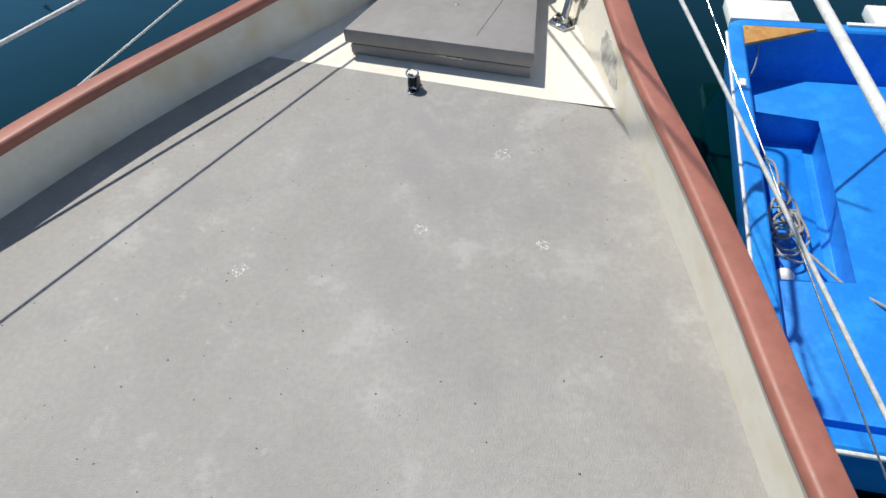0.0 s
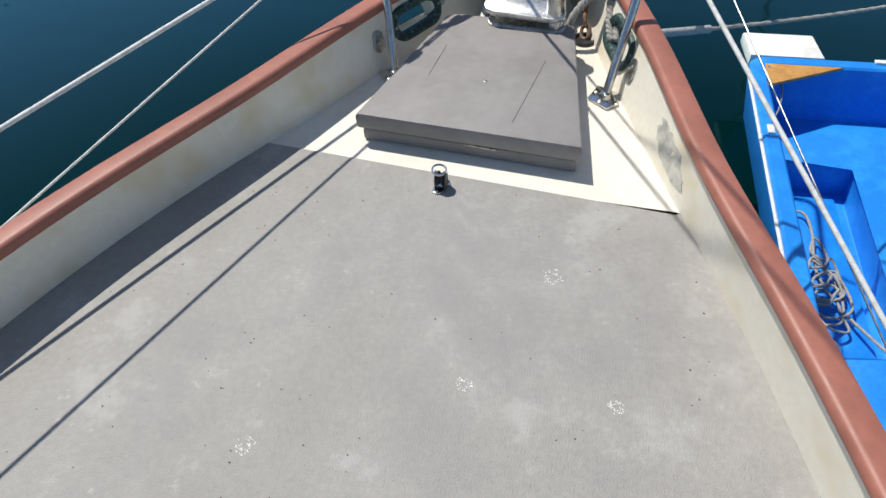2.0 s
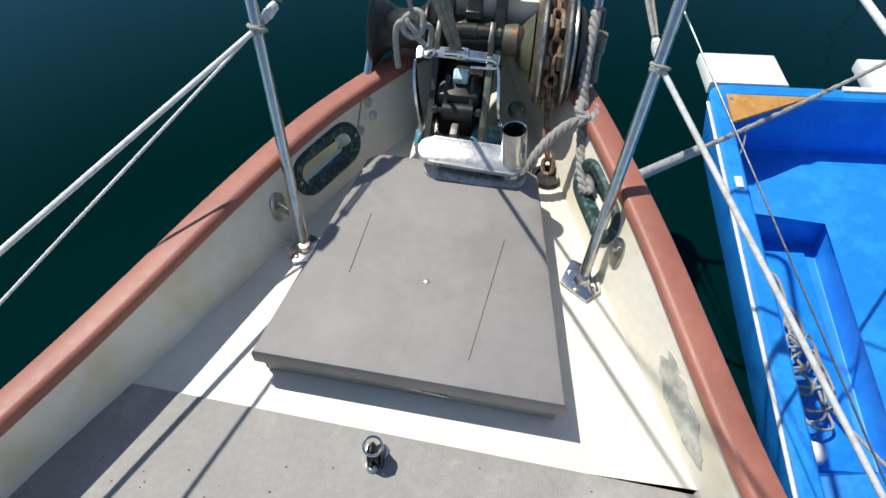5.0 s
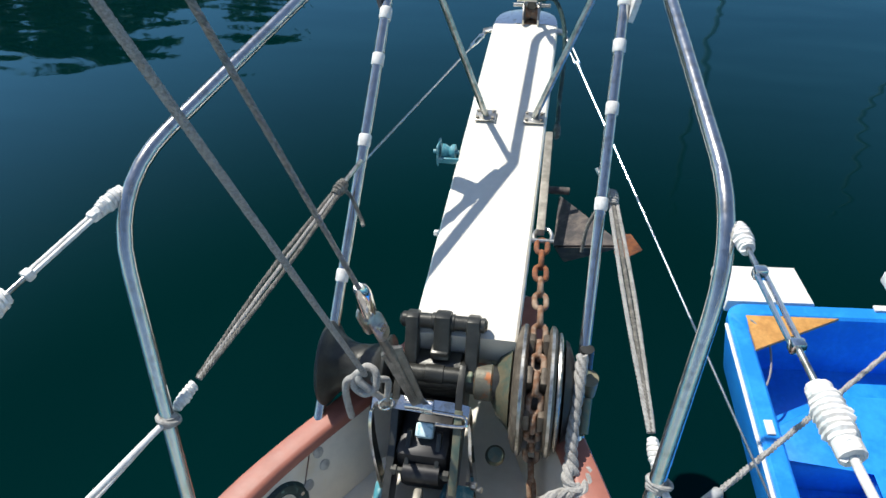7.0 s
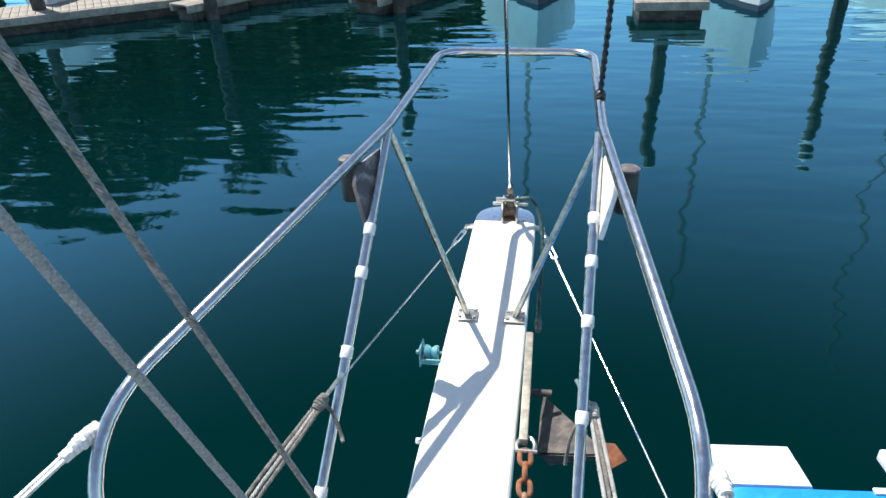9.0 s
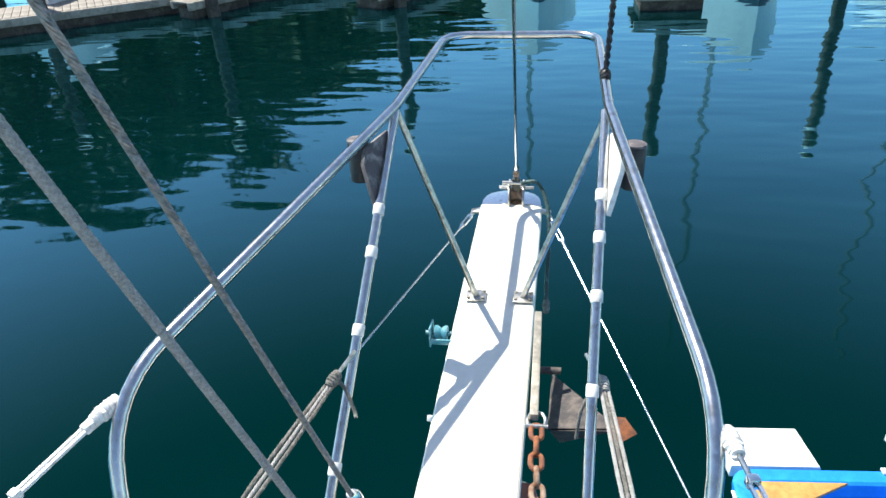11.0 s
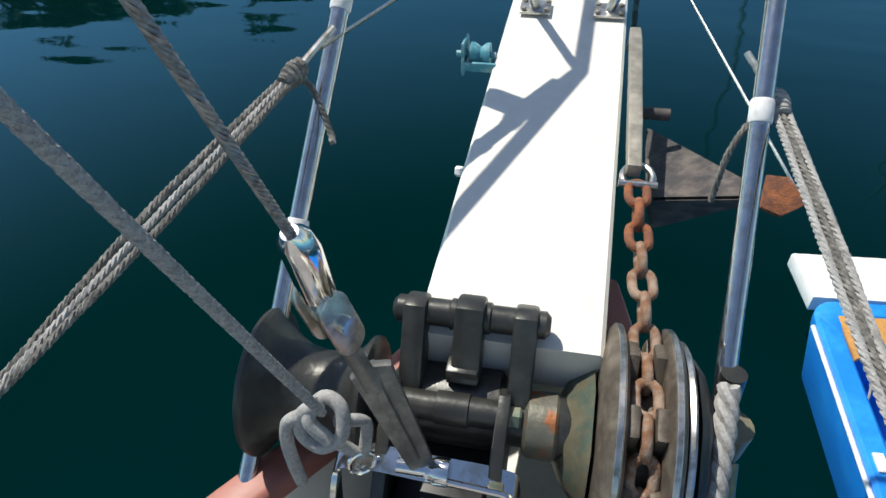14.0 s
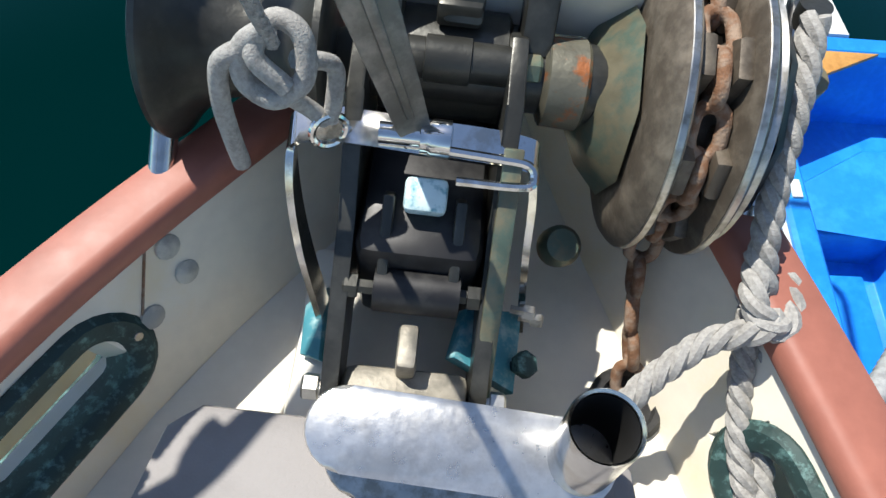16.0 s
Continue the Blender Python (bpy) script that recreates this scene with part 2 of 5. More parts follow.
def part(name, bm, mat, parent=None, label="", smooth=True):
    """Links a bmesh, given in world places, as one mesh under a thing or a part."""
    base = BASE[parent] if parent else Vector((0, 0, 0))
    if parent:
        bmesh.ops.translate(bm, verts=bm.verts, vec=-base)
    me = bpy.data.meshes.new(name)
    bm.to_mesh(me)
    bm.free()
    me.materials.append(mat)
    if smooth:
        me.polygons.foreach_set("use_smooth", [True] * len(me.polygons))
        me.set_sharp_from_angle(angle=radians(38))
    ob = new(name, me)
    if parent:
        ob.parent = parent
    BASE[ob] = base
    return tagged(ob, label) if label else ob


def solo(name, bm, mat, label, category, group="", kind="", smooth=True):
    return tagged(part(name, bm, mat, None, "", smooth), label, category, group, kind)


def curve_points(pts, steps=8):
    """A smooth line through the points."""
    p = [Vector(q) for q in pts]
    if len(p) < 3:
        return p
    p = [2 * p[0] - p[1]] + p + [2 * p[-1] - p[-2]]
    out = []
    for i in range(1, len(p) - 2):
        a, b, c, d = p[i - 1:i + 3]
        for k in range(steps):
            t = k / steps
            out.append(0.5 * ((2 * b) + (c - a) * t + (2 * a - 5 * b + 4 * c - d) * t * t + (3 * b - a - 3 * c + d) * t ** 3))
    out.append(p[-2])
    return out


def frames_along(pts):
    """Places with two axes across the line, carried along without twist."""
    up = None
    out = []
    for i, p in enumerate(pts):
        d = (pts[min(i + 1, len(pts) - 1)] - pts[max(i - 1, 0)]).normalized()
        if up is None:
            up = Vector((0, 0, 1)) if abs(d.z) < 0.9 else Vector((1, 0, 0))
        side = d.cross(up).normalized()
        up = side.cross(d).normalized()
        out.append((p, side, up))
    return out


def sweep(bm, pts, r, segs=10, caps=True, radii=None, flat=1.0):
    rings = []
    for i, (p, s, u) in enumerate(frames_along(pts)):
        q = radii[i] if radii else r
        rings.append([bm.verts.new(p + (s * math.cos(a) + u * flat * math.sin(a)) * q) for a in [2 * math.pi * k / segs for k in range(segs)]])
    for a, b in zip(rings, rings[1:]):
        for k in range(segs):
            bm.faces.new((a[k], a[(k + 1) % segs], b[(k + 1) % segs], b[k]))
    if caps:
        bm.faces.new(rings[0][::-1])
        bm.faces.new(rings[-1])
    return bm


def rod(p0, p1, r, segs=12, bm=None, r1=None):
    bm = bm or bmesh.new()
    p0, p1 = Vector(p0), Vector(p1)
    return sweep(bm, [p0, p1], r, segs, radii=[r, r if r1 is None else r1])


def pipe(pts, r, segs=12, steps=8, bm=None):
    return sweep(bm or bmesh.new(), curve_points(pts, steps), r, segs)


def strands(pts, r, count=3, pitch=0.06, step=0.008, segs=6, bm=None, thick=None, only=None):
    """Laid rope or wire: strands wound round a line."""
    bm = bm or bmesh.new()
    line = curve_points(pts, 10)
    dist = [0.0]
    for a, b in zip(line, line[1:]):
        dist.append(dist[-1] + (b - a).length)
    n = max(4, int(dist[-1] / step))
    fine = []
    j = 0
    for i in range(n + 1):
        s = dist[-1] * i / n
        while j < len(dist) - 2 and dist[j + 1] < s:
            j += 1
        f = (s - dist[j]) / max(1e-9, dist[j + 1] - dist[j])
        fine.append(line[j].lerp(line[j + 1], f))
    fr = frames_along(fine)
    thick = thick or r * (0.54 if count == 3 else 0.36)
    off = r - thick
    for c in (range(count) if only is None else (only,)):
        path = []
        for i, (p, s, u) in enumerate(fr):
            a = 2 * math.pi * (c / count + dist[-1] * i / n / pitch)
            path.append(p + (s * math.cos(a) + u * math.sin(a)) * off)
        sweep(bm, path, thick, segs)
    return bm


def block(c, size, bevel=0.004, m=None, bm=None, segs=2):
    """A box with rounded edges; m turns it about its centre."""
    bm = bm or bmesh.new()
    t = Matrix.Translation(c) @ (m or Matrix()) @ Matrix.Diagonal((*size, 1))
    v = bmesh.ops.create_cube(bm, size=1.0, matrix=t)["verts"]
    if bevel:
        e = list({e for w in v for e in w.link_edges})
        bmesh.ops.bevel(bm, geom=e, offset=bevel, segments=segs, affect="EDGES", profile=0.5)
    return bm


def prism(outline, thick, m, bevel=0.003, bm=None):
    """A plate: an outline in x and y, thick along z, laid by m."""
    bm = bm or bmesh.new()
    lo = [bm.verts.new((x, y, -thick / 2)) for x, y in outline]
    hi = [bm.verts.new((x, y, thick / 2)) for x, y in outline]
    fs = [bm.faces.new(lo[::-1]), bm.faces.new(hi)]
    k = len(lo)
    for i in range(k):
        fs.append(bm.faces.new((lo[i], lo[(i + 1) % k], hi[(i + 1) % k], hi[i])))
    if bevel:
        rim = [e for f in fs[:2] for e in f.edges]
        bmesh.ops.bevel(bm, geom=rim, offset=bevel, segments=2, affect="EDGES", profile=0.5)
    bmesh.ops.transform(bm, matrix=m, verts=list(bm.verts))
    return bm


def stadium(length, width, n=10):
    r, h = width / 2, (length - width) / 2
    return [(h + r * math.cos(a), r * math.sin(a)) for a in [-math.pi / 2 + math.pi * i / n for i in range(n + 1)]] + \
           [(-h + r * math.cos(a), r * math.sin(a)) for a in [math.pi / 2 + math.pi * i / n for i in range(n + 1)]]


def lathe(profile, m, segs=36, bm=None):
    """A turned shape: (along, radius) pairs round the local z axis, laid by m."""
    bm = bm or bmesh.new()
    rings = [[bm.verts.new(m @ Vector((r * math.cos(a), r * math.sin(a), z))) for a in [2 * math.pi * k / segs for k in range(segs)]] for z, r in profile]
    for a, b in zip(rings, rings[1:]):
        for k in range(segs):
            bm.faces.new((a[k], a[(k + 1) % segs], b[(k + 1) % segs], b[k]))
    bm.faces.new(rings[0][::-1])
    bm.faces.new(rings[-1])
    return bm


def axes(at, z, x=(1, 0, 0)):
    """A pose at a place with its local z along z and its local x as near x as can be."""
    z = Vector(z).normalized()
    if abs(z.dot(Vector(x).normalized())) > 0.99:
        x = (0, 1, 0)
    y = z.cross(Vector(x)).normalized()
    x = y.cross(z)
    return Matrix(((x.x, y.x, z.x, at[0]), (x.y, y.y, z.y, at[1]), (x.z, y.z, z.z, at[2]), (0, 0, 0, 1)))


def hex_bolt(at, z, r=0.009, h=0.008, bm=None):
    m = axes(at, z, (0.3, 0.5, 0.8))
    lathe([(-h, r * 0.6), (0, r * 0.6), (0.0005, r), (h * 0.85, r), (h, r * 0.82)], m, 6, bm := bm or bmesh.new())
    return bm


def ring_tube(at, normal, big, small, segs=18, x=(1, 0, 0), stretch=1.0, bm=None):
    """A round or oblong ring of wire."""
    m = axes(at, normal, x)
    bm = bm or bmesh.new()
    rings = []
    for i in range(segs):
        a = 2 * math.pi * i / segs
        c = Vector((math.cos(a) * big + (stretch if math.cos(a) > 0 else -stretch) * 0.0, math.sin(a) * big, 0))
        c.x += stretch * math.copysign(min(1, abs(math.cos(a)) * 3), math.cos(a)) if stretch != 1.0 else 0
        o = Vector((math.cos(a), math.sin(a), 0))
        rings.append([bm.verts.new(m @ (c + (o * math.cos(b) + Vector((0, 0, 1)) * math.sin(b)) * small)) for b in [2 * math.pi * k / 8 for k in range(8)]])
    for i in range(segs):
        a, b = rings[i], rings[(i + 1) % segs]
        for k in range(8):
            bm.faces.new((a[k], a[(k + 1) % 8], b[(k + 1) % 8], b[k]))
    return bm


def side_at(line, y):
    for (x0, y0), (x1, y1) in zip(line, line[1:]):
        if y0 <= y <= y1:
            return x0 + (x1 - x0) * (y - y0) / (y1 - y0)
    return line[-1][0] if y > line[-1][1] else line[0][0]


# the inside head of the bulwarks, from the stern to the stem
PORT = [(-1.75, -6.0), (-1.72, -3.5), (-1.50, -2.0), (-1.18, -1.0), (-0.997, -0.493), (-0.745, 0.055), (-0.555, 0.514), (-0.424, 0.80), (-0.315, 0.98), (-0.13, 1.24), (0.05, 1.55)]
STBD = [(1.85, -6.0), (1.78, -3.5), (1.45, -2.2), (1.135, -1.28), (1.02, -0.92), (0.881, -0.525), (0.684, -0.012), (0.515, 0.54), (0.375, 0.93), (0.24, 1.26), (0.16, 1.55)]
CAP_LOW, CAP_TOP, CAP_WIDE, WALL = 0.195, 0.232, 0.075, 0.05
SEA = -1.75


def flare(y):
    """How far the head of the bulwark leans out over its foot."""
    t = min(1.0, max(0.0, (y + 0.25) / 1.0))
    return 0.08 * t * t * (3 - 2 * t)


def wall_x(line, out, y, z):
    """The inner face of a bulwark at a height."""
    return side_at(line, y) - out * flare(y) * (1 - z / CAP_LOW)


def smooth_side(line):
    """The head line as a fair curve."""
    return [(p.x, p.y) for p in curve_points([(x, y, 0) for x, y in line], 5)]


PORT_C, STBD_C = smooth_side(PORT), smooth_side(STBD)


def wall_strip(bm, line, out, z0, z1, t0, t1, y0, y1):
    """A length of bulwark from y0 to y1, thick outwards, between two heights."""
    ys = [y0] + [y for _, y in line if y0 + 1e-4 < y < y1 - 1e-4] + [y1]
    rings = []
    for y in ys:
        rings.append([bm.verts.new((wall_x(line, out, y, z) + out * t, y, z)) for t, z in ((t0, z0), (t1, z0), (t1, z1), (t0, z1))])
    for a, b in zip(rings, rings[1:]):
        for k in range(4):
            bm.faces.new((a[k], a[(k + 1) % 4], b[(k + 1) % 4], b[k]))
    bm.faces.new(rings[0][::-1])
    bm.faces.new(rings[-1])


def build_setting():
    # water: one sheet to the horizon
    bm = bmesh.new()
    bmesh.ops.create_grid(bm, x_segments=24, y_segments=24, size=900)
    bmesh.ops.translate(bm, verts=bm.verts, vec=(0, 0, SEA))
    solo("water", bm, M_WATER, "calm dark teal harbour water with soft ripples", "water", kind="structure")
    # deck
    ys = sorted({round(-6 + 0.12 * i, 3) for i in range(63)} | {1.55})
    def deck_sheet(y0, y1, z, thick):
        bm = bmesh.new()
        rows = []
        for y in [y0] + [v for v in ys if y0 < v < y1] + [y1]:
            a, b = wall_x(PORT_C, -1, y, 0.0), wall_x(STBD_C, 1, y, 0.0)
            a, b = min(a, b - 0.01), b
            rows.append([bm.verts.new((a + (b - a) * k / 12, y + (paint_line(a + (b - a) * k / 12) - y1 if y == y1 and y1 < 1 else 0), z)) for k in range(13)])
        for r, s in zip(rows, rows[1:]):
            for k in range(12):
                bm.faces.new((r[k], r[k + 1], s[k + 1], s[k]))
        e = bmesh.ops.extrude_face_region(bm, geom=bm.faces[:])
        bmesh.ops.translate(bm, verts=[v for v in e["geom"] if isinstance(v, bmesh.types.BMVert)], vec=(0, 0, -thick))
        bmesh.ops.recalc_face_normals(bm, faces=bm.faces)
        return bm
    solo("floor", deck_sheet(-6.0, 1.55, 0.0, 0.04), M_GELCOAT, "white gelcoat foredeck of a sailing yacht", "deck", kind="structure")
    solo("deck_paint", deck_sheet(-6.0, 0.03, 0.004, 0.0035), M_DECK, "worn grey non-skid paint covering the foredeck", "deck paint", kind="structure")
    # bulwarks with their mooring holes
    for name, line, out, hole, label in (("wall_port", PORT_C, -1, (0.713, 0.887), "cream painted bulwark with a mooring hole"), ("wall_starboard", STBD_C, 1, (0.70, 0.87), "cream painted bulwark with a repaired patch")):
        bm = bmesh.new()
        h0, h1 = hole
        wall_strip(bm, line, out, -0.04, CAP_LOW, 0, WALL, -6.0, h0)
        wall_strip(bm, line, out, -0.04, 0.070, 0, WALL, h0, h1)
        wall_strip(bm, line, out, 0.150, CAP_LOW, 0, WALL, h0, h1)
        wall_strip(bm, line, out, -0.04, CAP_LOW, 0, WALL, h1, 1.55)
        solo(name, bm, M_CREAM, label, "bulwark", kind="structure")
        # capping rail, rounded
        bm = bmesh.new()
        prof = [(-0.012, CAP_LOW), (-0.016, CAP_LOW + 0.008), (-0.014, CAP_TOP - 0.01), (-0.006, CAP_TOP - 0.002), (0.004, CAP_TOP),
                (CAP_WIDE - 0.022, CAP_TOP), (CAP_WIDE - 0.012, CAP_TOP - 0.003), (CAP_WIDE - 0.006, CAP_TOP - 0.012), (CAP_WIDE - 0.007, CAP_LOW)]
        rings = [[bm.verts.new((side_at(line, y) + out * t, y, z)) for t, z in prof] for _, y in line]
        for a, b in zip(rings, rings[1:]):
            for k in range(len(prof)):
                bm.faces.new((a[k], a[(k + 1) % len(prof)], b[(k + 1) % len(prof)], b[k]))
        bm.faces.new(rings[0][::-1])
        bm.faces.new(rings[-1])
        bmesh.ops.recalc_face_normals(bm, faces=bm.faces)
        solo("trim_" + name.split("_")[1], bm, M_TERRA, "terracotta painted wooden capping rail on the bulwark", "rail cap", kind="structure")
        # hull side below
        bm = bmesh.new()
        rings = []
        for x, y in line:
            top = x + out * (WALL + 0.012)
            rings.append([bm.verts.new(v) for v in ((top, y, 0.045), (top * 0.97 + 0.003, y - 0.02, -0.30), (0.10 + (top - 0.10) * 0.88, y - 0.10, -0.75), (0.10 + (top - 0.10) * 0.74, y - 0.22, SEA - 0.3))])
        for a, b in zip(rings, rings[1:]):
            for k in range(3):
                bm.faces.new((a[k], a[k + 1], b[k + 1], b[k]))
        bmesh.ops.recalc_face_normals(bm, faces=bm.faces)
        solo("hull_" + name.split("_")[1], bm, M_CREAM, "cream painted side of the yacht's hull", "hull", kind="structure")
    bm = block((0.1, 1.575, -0.30), (0.22, 0.05, 0.98), 0.015)
    solo("stem", bm, M_CREAM, "cream painted stem of the yacht", "stem", kind="structure")
    bm = block((0.05, -6.03, -0.2), (3.9, 0.06, 1.0), 0.01)
    solo("wall_stern", bm, M_CREAM, "cream painted transom of the yacht", "transom", kind="structure")


def paint_line(x):
    return 0.065 - 0.055 * (x + 0.74)


build_setting()


# ---- foredeck things ----
def build_hatch():
    h = thing("deck_hatch", (-0.05, 0.45, 0), "low grey painted hatch lid on a white coaming", "hatch")
    def outline(g):
        return [(-0.400 - g, 0.150 - g), (0.340 + g, 0.118 - g), (0.228 + g, 0.80 + g), (0.195 + g, 0.82 + g), (-0.225 - g, 0.825 + g), (-0.258 - g, 0.80 + g)]
    part("coaming", prism(outline(-0.004), 0.046, pose(0, 0, 0.024), 0.006), M_LID, h)
    part("seal", prism(outline(-0.012), 0.012, pose(0, 0, 0.050), 0.0), M_FOAM, h, "pale rubber seal strip")
    part("lid", prism(outline(0.010), 0.064, pose(0, 0, 0.087), 0.012), M_LID, h, "grey gritty painted lid with hairline cracks")
    for (x0, y0), (x1, y1) in (((0.115, 0.19), (0.165, 0.56)), ((-0.225, 0.40), (-0.21, 0.60))):
        part("crack", rod((x0, y0, 0.1192), (x1, y1, 0.1192), 0.0011, 5), M_ANCHOR, h, "thin dark hairline crack")
    part("screw", lathe([(0, 0.007), (0.0012, 0.007), (0.002, 0.004)], pose(-0.02, 0.40, 0.1188), 12), M_WORN, h, "small painted screw head")
    part("hatch_lip", block((0.02, 0.128, 0.052), (0.11, 0.008, 0.006), 0.002, pose(0, 0, 0, 0, 0, -5)), M_WORN, h, "shiny worn metal lip")


def build_pad_eye():
    e = thing("deck_pad_eye", (-0.07, -0.03, 0), "upright stainless pad eye with a pulley sheave on the deck", "pad eye")
    part("base_plate", prism(stadium(0.075, 0.036), 0.006, pose(-0.07, -0.035, 0.007, 0, 0, 70), 0.0015), M_CHROME, e)
    # the cheek away from the sun is black, its shade put in as colour
    for s in (-1, 1):
        part("cheek", prism([(-0.024, 0), (0.024, 0), (0.018, 0.045), (0.006, 0.062), (-0.010, 0.062), (-0.020, 0.042)], 0.0035,
                            axes((-0.07 + s * 0.017, -0.035, 0.008), (1, 0, 0), (0, 1, 0)), 0.001), M_CHROME if s < 0 else M_BLACK, e)
    part("sheave", lathe([(-0.012, 0.024), (-0.008, 0.024), (0, 0.017), (0.008, 0.024), (0.012, 0.024)], axes((-0.07, -0.035, 0.042), (1, 0, 0)), 20), M_BLACK, e, "dark sheave wheel")
    part("ring", ring_tube((-0.075, -0.030, 0.072), (0.1, -0.15, 1), 0.022, 0.0035), M_CHROME, e, "steel ring lying on top")
    for dy in (-0.026, 0.026):
        part("screw", lathe([(0, 0.006), (0.003, 0.004)], pose(-0.07 + dy * 0.3, -0.035 + dy, 0.010), 10), M_WORN, e)


def build_deck_marks():
    rng = random.Random(4)
    spots = [((0.331, -0.33), 0.03), ((0.17, -0.72), 0.022), ((0.541, -0.699), 0.02), ((-0.30, -1.0), 0.025)]
    for (x, y), r in spots:
        bm = bmesh.new()
        for k in range(60):
            a, q = rng.uniform(0, 6.28), r * (0.35 + 0.75 * rng.random())
            w = rng.uniform(0.0006, 0.0026)
            c = Vector((x + q * math.cos(a), y + q * math.sin(a) * 0.9, 0.0043))
            vs = [bm.verts.new(c + Vector((w * rng.uniform(0.5, 1.4) * math.cos(b), w * rng.uniform(0.5, 1.4) * math.sin(b), 0.0004 * (i % 2)))) for i, b in enumerate((0, 1.2, 2.5, 3.8, 5.0))]
            bm.faces.new(vs)
        solo("scuff_mark", bm, M_ROPE_WHITE, "ring of pale chipped paint flecks on the deck", "scuff mark", "deck scuffs", kind="stuff", smooth=False)
    bm = bmesh.new()
    for k in range(190):
        x, y = rng.uniform(-0.9, 0.9), rng.uniform(-1.9, 0.0)
        if not side_at(PORT_C, y) + 0.1 < x < side_at(STBD_C, y) - 0.05:
            continue
        w = rng.uniform(0.001, 0.0032)
        bm.faces.new([bm.verts.new((x + w * rng.uniform(0.6, 1.8) * math.cos(b), y + w * rng.uniform(0.5, 1.2) * math.sin(b), 0.0045)) for b in (0, 1.3, 2.6, 3.9, 5.1)])
    solo("paint_chips", bm, M_ANCHOR, "scattered dark specks and chips on the grey deck", "specks", kind="stuff", smooth=False)
    # putty repair on the starboard bulwark
    bm = bmesh.new()
    rim = []
    for k in range(28):
        a = 2 * math.pi * k / 28
        u, v = 0.115 * math.cos(a) * (1 + 0.18 * rng.uniform(-1, 1)), 0.052 * math.sin(a) * (1 + 0.25 * rng.uniform(-1, 1))
        y = 0.155 + u
        rim.append(bm.verts.new((wall_x(STBD_C, 1, y, 0.098 + v + 0.15 * u) - 0.005, y, 0.098 + v + 0.15 * u)))
    f = bm.faces.new(rim)
    e = bmesh.ops.extrude_face_region(bm, geom=[f])
    bmesh.ops.translate(bm, verts=[v for v in e["geom"] if isinstance(v, bmesh.types.BMVert)], vec=(0.006, 0, 0))
    bmesh.ops.recalc_face_normals(bm, faces=bm.faces)
    solo("repair_patch", bm, M_PUTTY, "rough grey putty repair on the cream bulwark", "repair patch")
    t = thing("bulwark_bolts", (-0.26, 0.95, 0.19), "three faired bolt heads in the cream bulwark", "bolts")
    for y, z in ((0.990, 0.172), (0.982, 0.128), (0.928, 0.112)):
        x = wall_x(PORT_C, -1, y, z)
        part("bolt_head", lathe([(0, 0.016), (0.003, 0.015), (0.006, 0.008), (0.007, 0.003)], axes((x, y, z), (0.84, -0.44, 0.34)), 14), M_PUTTY, t)
    part("seam", rod((wall_x(PORT_C, -1, 0.905, 0.10) + 0.001, 0.905, 0.10), (wall_x(PORT_C, -1, 0.975, 0.188) + 0.001, 0.975, 0.188), 0.0018, 5), M_RUST, t, "thin rusty seam")


def build_fairlead(y, line, out, label):
    f = thing("fairlead", (wall_x(line, out, y, 0.11), y, 0.11), label, "fairlead", "bulwark fairleads")
    d = Vector((side_at(line, y + 0.05) - side_at(line, y - 0.05), 0.1, 0)).normalized()
    nrm = Vector((-d.y * out, d.x * out, 0))
    nrm = nrm if nrm.x * out < 0 else -nrm
    x = wall_x(line, out, y, 0.11)
    nrm = (nrm + Vector((0, 0, flare(y) / CAP_LOW))).normalized()
    m = axes((x, y, 0.11), nrm, d)
    outer, inner = stadium(0.28, 0.135, 12), stadium(0.205, 0.064, 12)
    bm = bmesh.new()
    prof = [(1.0, -0.002), (1.0, 0.006), (0.75, 0.014), (0.35, 0.014), (0.05, 0.006), (0.0, -0.006), (0.0, -WALL - 0.004)]
    rings = [[bm.verts.new(m @ Vector((i[0] + (o[0] - i[0]) * t, i[1] + (o[1] - i[1]) * t, z))) for o, i in zip(outer, inner)] for t, z in prof]
    k = len(outer)
    for a, b in zip(rings, rings[1:]):
        for i in range(k):
            bm.faces.new((a[i], a[(i + 1) % k], b[(i + 1) % k], b[i]))
    bmesh.ops.recalc_face_normals(bm, faces=bm.faces)
    part("rim", bm, M_VERDIGRIS, f, "dark bronze rim spotted with verdigris")
    for s in (-1, 1):
        part("screw", lathe([(0, 0.007), (0.003, 0.005)], m @ pose(s * 0.121, 0.0, 0.012), 10), M_WORN, f, "pale worn screw head")


def build_eye_plate(y, line, out, z, label):
    x = wall_x(line, out, y, z)
    d = Vector((side_at(line, y + 0.05) - side_at(line, y - 0.05), 0.1, 0)).normalized()
    nrm = Vector((-out, 0, 0)) - d * (Vector((-out, 0, 0)).dot(d))
    nrm = (nrm.normalized() + Vector((0, 0, flare(y) / CAP_LOW))).normalized()
    t = thing("eye_plate", (x, y, z), label, "eye plate", "bulwark eye plates")
    part("plate", prism(stadium(0.085, 0.05), 0.005, axes(Vector((x, y, z)) + nrm * 0.004, nrm, (0, 0.35, 1)), 0.0015), M_WORN, t)
    part("cheek", prism([(-0.02, 0), (0.02, 0), (0.014, 0.035), (-0.014, 0.035)], 0.005, axes(Vector((x, y, z)) + nrm * 0.006, d, (0, 0, 1)), 0.001), M_STEEL, t)
    part("bolt", hex_bolt(Vector((x, y, z)) + nrm * 0.012, nrm, 0.009, 0.008), M_GALV, t, "dull hex bolt")


